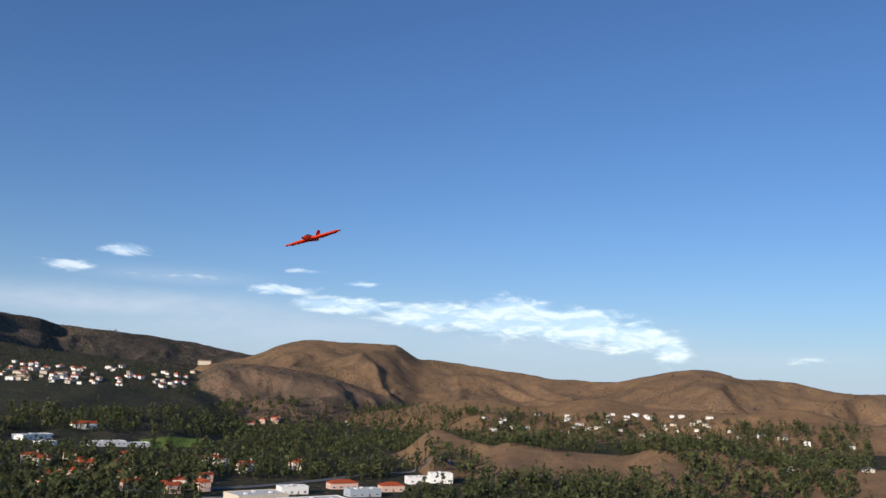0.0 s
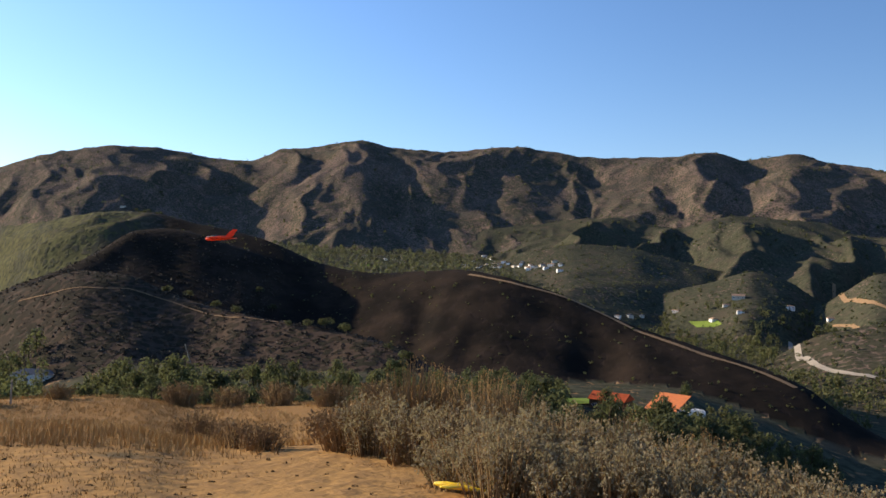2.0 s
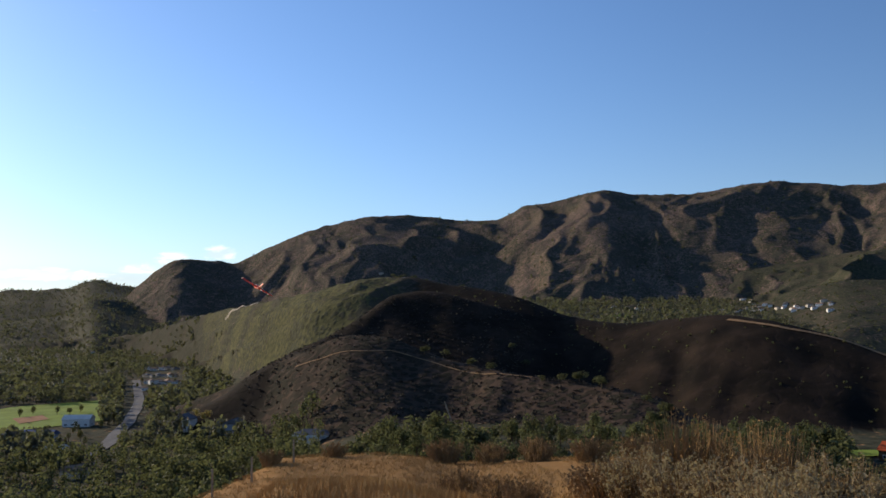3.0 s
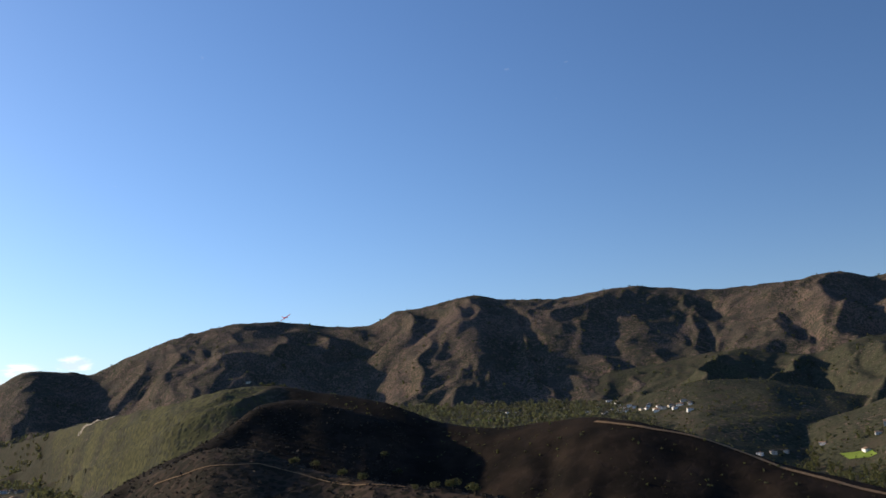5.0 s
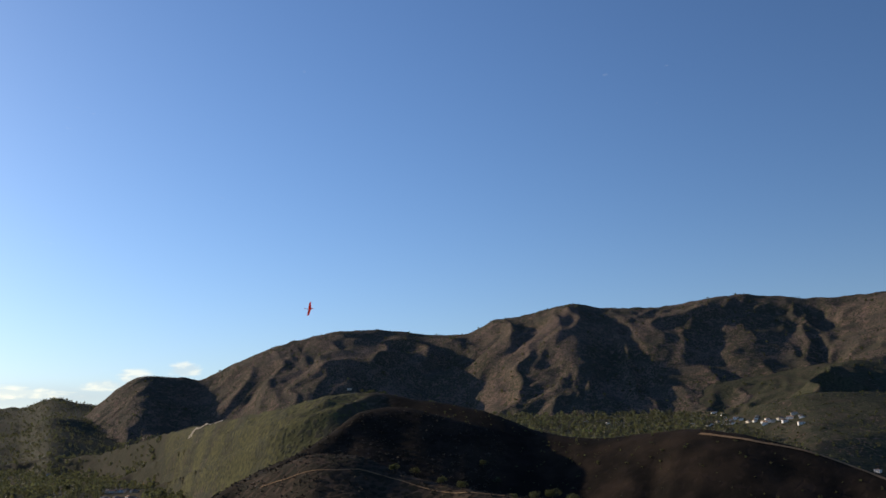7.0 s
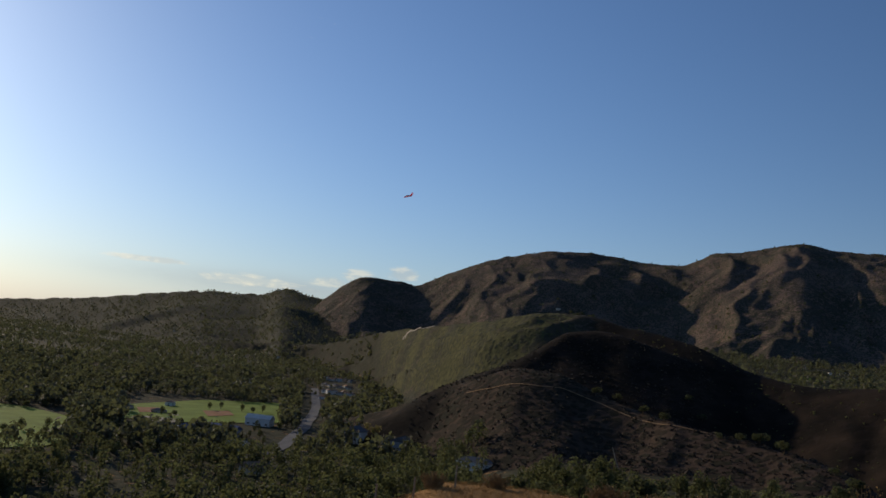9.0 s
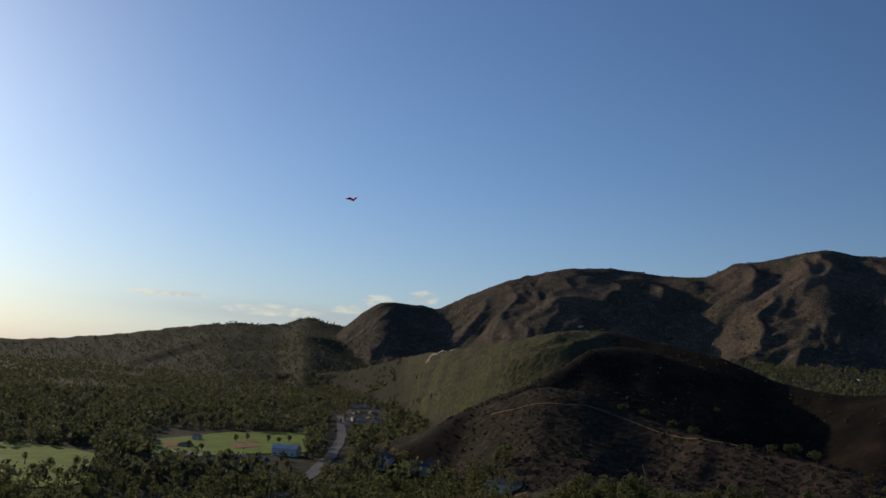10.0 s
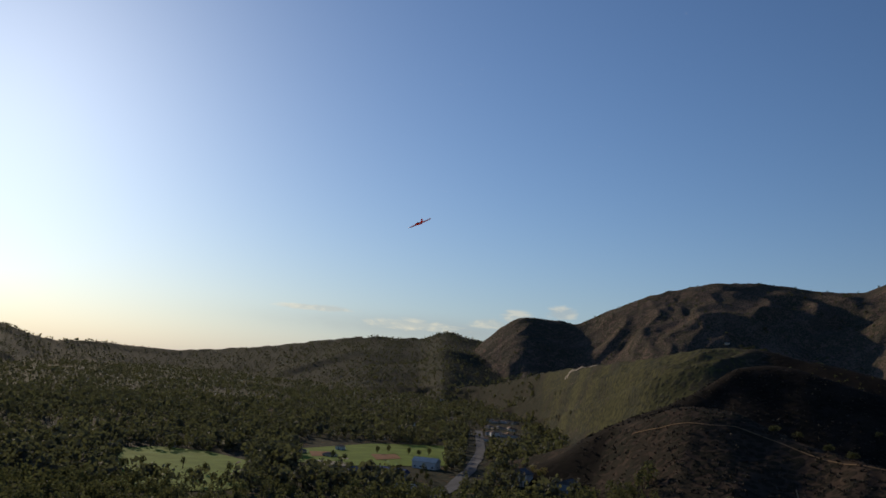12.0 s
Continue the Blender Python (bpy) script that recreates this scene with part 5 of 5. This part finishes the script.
def make_sage(rng, name, label, h, w, mat, n_stems, n_leaves, leaf):
    root = tagged(new(name), label, "bush", group="bushes on the hilltop")
    a = rng.uniform(0, 6.28, n_stems)
    out = rng.random(n_stems) ** 0.6 * w * 0.5
    tip = np.stack([np.cos(a) * out, np.sin(a) * out, h * rng.uniform(0.55, 1.05, n_stems) * (1.05 - 0.35 * (out / (w * 0.5)) ** 2)], -1)
    foot = tip * [0.55, 0.55, 0]
    vs, ts = [], []
    knots = [foot * (1 - f) + tip * f + np.stack([0 * a, 0 * a, h * 0.12 * np.sin(f * 3.1) + 0 * a], -1) for f in (0, 0.35, 0.7, 1)]
    ang = np.array([0, 2.1, 4.2])
    for k, (p, wd) in enumerate(zip(knots, (0.016, 0.012, 0.008, 0.003))):
        vs.append(p[:, None, :] + np.stack([np.cos(ang), np.sin(ang), 0 * ang], -1)[None] * wd)
    v = np.stack(vs, 1).reshape(-1, 3)
    b = np.arange(n_stems)[:, None] * 12
    for k in range(3):
        for j in range(3):
            p0, p1 = k * 3 + j, k * 3 + (j + 1) % 3
            ts.append(b + [p0, p1, p1 + 3])
            ts.append(b + [p0, p1 + 3, p0 + 3])
    stems = new("stem_mass", raw_mesh("stem_mass", v, np.concatenate(ts), dry_stems))
    stems.parent = root
    which = rng.integers(0, n_stems, n_leaves)
    f = rng.uniform(0.06, 1.02, n_leaves)[:, None] ** 0.8
    at = foot[which] * (1 - f) + tip[which] * f + np.stack([0 * f[:, 0], 0 * f[:, 0], h * 0.12 * np.sin(f[:, 0] * 3.1)], -1) + rng.normal(size=(n_leaves, 3)) * 0.035
    v, t = foliage(rng, at, np.full(n_leaves, leaf), np.full(n_leaves, leaf * 2.4), 3, 0.75)
    lv = new("foliage", raw_mesh("foliage", v, t, mat))
    lv.parent = root
    return root


def plant_bushes():
    rng = np.random.default_rng(51)
    kinds = [make_sage(rng, "sage_bush", "silvery grey sage bush with dry upright stems", 1.25, 1.9, sage_leaves, 150, 1700, 0.026),
             make_sage(rng, "sage_bush", "pale grey-green sage bush, dense and rounded", 1.0, 1.7, sage_leaves, 130, 1800, 0.027),
             make_sage(rng, "dry_bush", "tall brown dry bush with bare stems", 1.75, 2.0, straw_mat, 200, 700, 0.024),
             make_sage(rng, "low_bush", "low brown-grey dry bush at the footpath", 0.75, 1.6, dry_stems, 130, 800, 0.028)]
    rows = [(2, 84.3, 15.5, 1.05), (2, 82.6, 16.2, 0.95), (2, 79.6, 15.2, 1.0), (2, 78.2, 14.6, 1.0), (0, 86.6, 14.2, 1.0), (0, 84.0, 12.9, 0.95), (0, 80.6, 12.2, 1.05), (1, 77.6, 11.4, 1.15), (0, 75.2, 12.0, 1.1),
            (1, 72.6, 11.2, 1.15), (0, 70.2, 11.8, 1.0), (1, 67.6, 10.8, 1.15), (0, 65.0, 11.2, 1.0), (1, 62.2, 10.4, 1.1), (0, 59.6, 10.6, 1.0), (1, 56.8, 10.0, 1.1), (0, 54.2, 10.2, 1.05), (0, 51.6, 9.8, 1.0),
            (1, 81.2, 10.4, 0.8), (0, 78.4, 9.6, 0.85), (1, 74.6, 9.2, 0.9), (0, 71.0, 9.0, 0.85), (1, 66.8, 8.8, 0.85), (1, 62.6, 8.6, 0.85), (0, 58.4, 8.4, 0.8), (2, 74.0, 14.6, 0.75), (2, 70.2, 14.4, 0.7), (2, 65.6, 13.6, 0.7),
            (3, 88.4, 20.0, 1.3), (3, 87.2, 24.0, 1.5), (3, 89.2, 27.0, 1.5), (3, 93.8, 21.0, 0.9), (3, 95.4, 22.5, 1.0), (3, 97.8, 26, 1.2), (3, 86.0, 30.0, 1.7), (3, 99.0, 45, 1.6), (3, 96.0, 45, 1.4), (3, 84.0, 21.0, 1.5), (3, 82.0, 24.0, 1.6), (3, 93, 44, 1.5), (3, 89.5, 40, 1.6), (3, 86.5, 42, 1.7), (3, 106, 46, 1.1), (3, 110, 44, 1.0)]
    used = set()
    for kind, az, r, s in rows:
        if az < 87.5 and r < 17:
            r, s = r * 1.28 + 0.8, s * (1.1 if az > 77 else 1.05)
        m = Matrix.Translation(spot(az, r, -0.03)) @ Matrix.Rotation(rng.uniform(0, 6.28), 4, "Z")
        if kind in used:
            ob = copy_thing(kinds[kind], m)
        else:
            ob = kinds[kind]
            ob.matrix_basis = m
            used.add(kind)
        ob.scale = (s, s, s * rng.uniform(0.9, 1.1))


plant_bushes()


def make_resting_wing():
    """A second foam aeroplane that lies in the grass."""
    root = tagged(new("resting_aeroplane"), "yellow foam model aeroplane lying on the dry ground", "model aeroplane")
    for side in (-1, 1):
        part("wing", airfoil_wing(bmesh.new(), side, [(0.02, 0.16, 0.26, 0.05, 0), (0.3, 0.13, 0.23, 0.045, 0.01), (0.6, 0.08, 0.18, 0.032, 0.03), (0.66, 0.04, 0.11, 0.016, 0.034)]), yellow_foam, root)
    part("fuselage", lofted_body(bmesh.new(), [(0.42, 0.004, 0.004, 0), (0.38, 0.03, 0.03, 0), (0.2, 0.05, 0.055, 0), (-0.05, 0.04, 0.045, 0), (-0.35, 0.018, 0.02, 0), (-0.6, 0.012, 0.014, 0)]), yellow_foam, root)
    part("tail_fin", prism(bmesh.new(), [(-0.006, -0.42, 0.01), (-0.006, -0.6, 0.01), (-0.006, -0.62, 0.2), (-0.006, -0.52, 0.2)], (0.012, 0, 0)), yellow_foam, root)
    root.matrix_basis = Matrix.Translation(spot(81.0, 13.2, 0.14)) @ Matrix.Rotation(radians(150), 4, "Z") @ Matrix.Rotation(radians(8), 4, "Y")
    return root


make_resting_wing()


def make_pole(az, el, height, lean):
    root = tagged(new("power_pole"), "leaning grey utility pole at the foot of the hill", "pole")
    bm = bmesh.new()
    bmesh.ops.create_cone(bm, cap_ends=True, segments=10, radius1=0.34, radius2=0.22, depth=height, matrix=Matrix.Translation((0, 0, height / 2)))
    part("post", bm, rock_mat, root)
    part("crossarm", box(bmesh.new(), 0, 0, height * 0.93, 2.4, 0.2, 0.22, bevel=0.03), bark, root)
    root.matrix_basis = Matrix.Translation(sight(az, el)) @ Matrix.Rotation(radians(az), 4, "Z") @ Matrix.Rotation(radians(lean), 4, "Y")


make_pole(98.2, -7.6, 15, -18)


def make_post(az, r, h):
    bm = bmesh.new()
    bmesh.ops.create_cone(bm, cap_ends=True, segments=8, radius1=0.05, radius2=0.045, depth=h, matrix=Matrix.Translation((0, 0, h / 2)))
    ob = tagged(part("fence_post", bm, rock_mat), "weathered metal fence post at the slope's edge", "post", group="fence posts")
    ob.matrix_basis = Matrix.Translation(spot(az, r))


for az, r in ((108.6, 44), (111.2, 40), (113.6, 37)):
    make_post(az, r, 1.1)

# ---- what moves ----
def motions():
    rows = [
        (0.0, -2.60, 17.08, 82.77, -6.3, 14.2, 160.8),
        (0.3, -5.80, 14.70, 82.48, -1.5, 27.7, 175.0),
        (0.5, -8.39, 13.42, 82.36, -3.0, 26.4, -179.7),
        (0.6, -9.70, 12.52, 82.29, -6.0, 22.5, 168.9),
        (0.7, -11.02, 11.77, 82.39, -6.8, 18.0, 158.7),
        (0.8, -12.84, 10.92, 82.24, -5.5, 13.8, 145.2),
        (0.9, -13.89, 9.57, 82.10, -6.1, 1.5, 137.0),
        (1.0, -14.80, 8.15, 81.89, -5.3, -8.0, 134.6),
        (1.2, -17.47, 5.90, 81.47, -5.3, -23.6, 138.8),
        (1.5, -20.83, 2.61, 80.60, -10.6, -34.1, 150.0),
        (1.8, -21.49, -0.69, 80.37, -6.0, -13.3, 157.7),
        (2.0, -21.82, -2.72, 80.50, -3.3, -1.0, 155.2),
        (2.1, -22.69, -3.69, 80.67, -3.4, 8.1, 149.2),
        (2.3, -23.87, -5.46, 80.92, 2.5, 33.5, 132.6),
        (2.5, -24.91, -7.41, 80.84, 9.4, 37.3, 130.2),
        (2.7, -25.52, -8.69, 81.42, 10.9, 38.0, 129.9),
        (3.0, -28.00, -10.73, 81.07, 11.7, 29.9, 129.0),
        (3.2, -31.70, -12.20, 81.55, 12.2, 12.2, 113.5),
        (3.4, -33.86, -12.00, 82.30, 13.1, 10.3, 91.2),
        (3.6, -35.91, -11.91, 83.50, 10.4, 17.3, 75.5),
        (3.7, -38.86, -12.37, 84.23, 10.1, 10.6, 70.9),
        (5.3, -78.09, -14.36, 89.82, 17.8, -27.4, 63.3),
        (5.5, -78.09, -14.14, 90.08, 17.5, -23.1, 63.9),
        (5.7, -77.81, -15.31, 90.59, 16.3, -15.7, 67.3),
        (6.0, -78.76, -15.67, 90.63, 18.6, -13.3, 68.2),
        (6.4, -75.44, -16.84, 90.47, 20.9, -31.6, 54.0),
        (6.5, -74.37, -17.06, 90.36, 20.0, -42.8, 48.9),
        (6.8, -72.86, -18.75, 90.78, 19.3, -61.9, 44.6),
        (7.1, -71.32, -20.68, 90.53, 27.6, -69.3, 34.9),
        (7.5, -70.56, -22.98, 90.90, 65.3, -74.8, -1.6),
        (7.7, -70.12, -24.12, 91.21, 109.6, -72.2, -45.3),
        (9.3, -64.37, -30.07, 91.68, -10.6, -6.0, -136.4),
        (9.5, -63.85, -31.15, 91.70, -9.9, -5.0, -137.8),
        (10.0, -57.06, -30.98, 91.84, -0.5, -22.4, -132.6),
        (10.5, -50.75, -29.46, 92.52, -2.2, -23.9, -115.6),
        (11.0, -41.64, -25.04, 91.80, -7.7, 0.1, -93.4),
        (11.5, -36.55, -22.41, 89.89, -12.5, 20.2, -90.1),
        (12.0, -33.08, -21.52, 86.54, -15.6, 19.8, -89.3),
    ]
    walk(aeroplane, [(t, pose(x, y, z, rx, ry, rz)) for t, x, y, z, rx, ry, rz in rows])


motions()
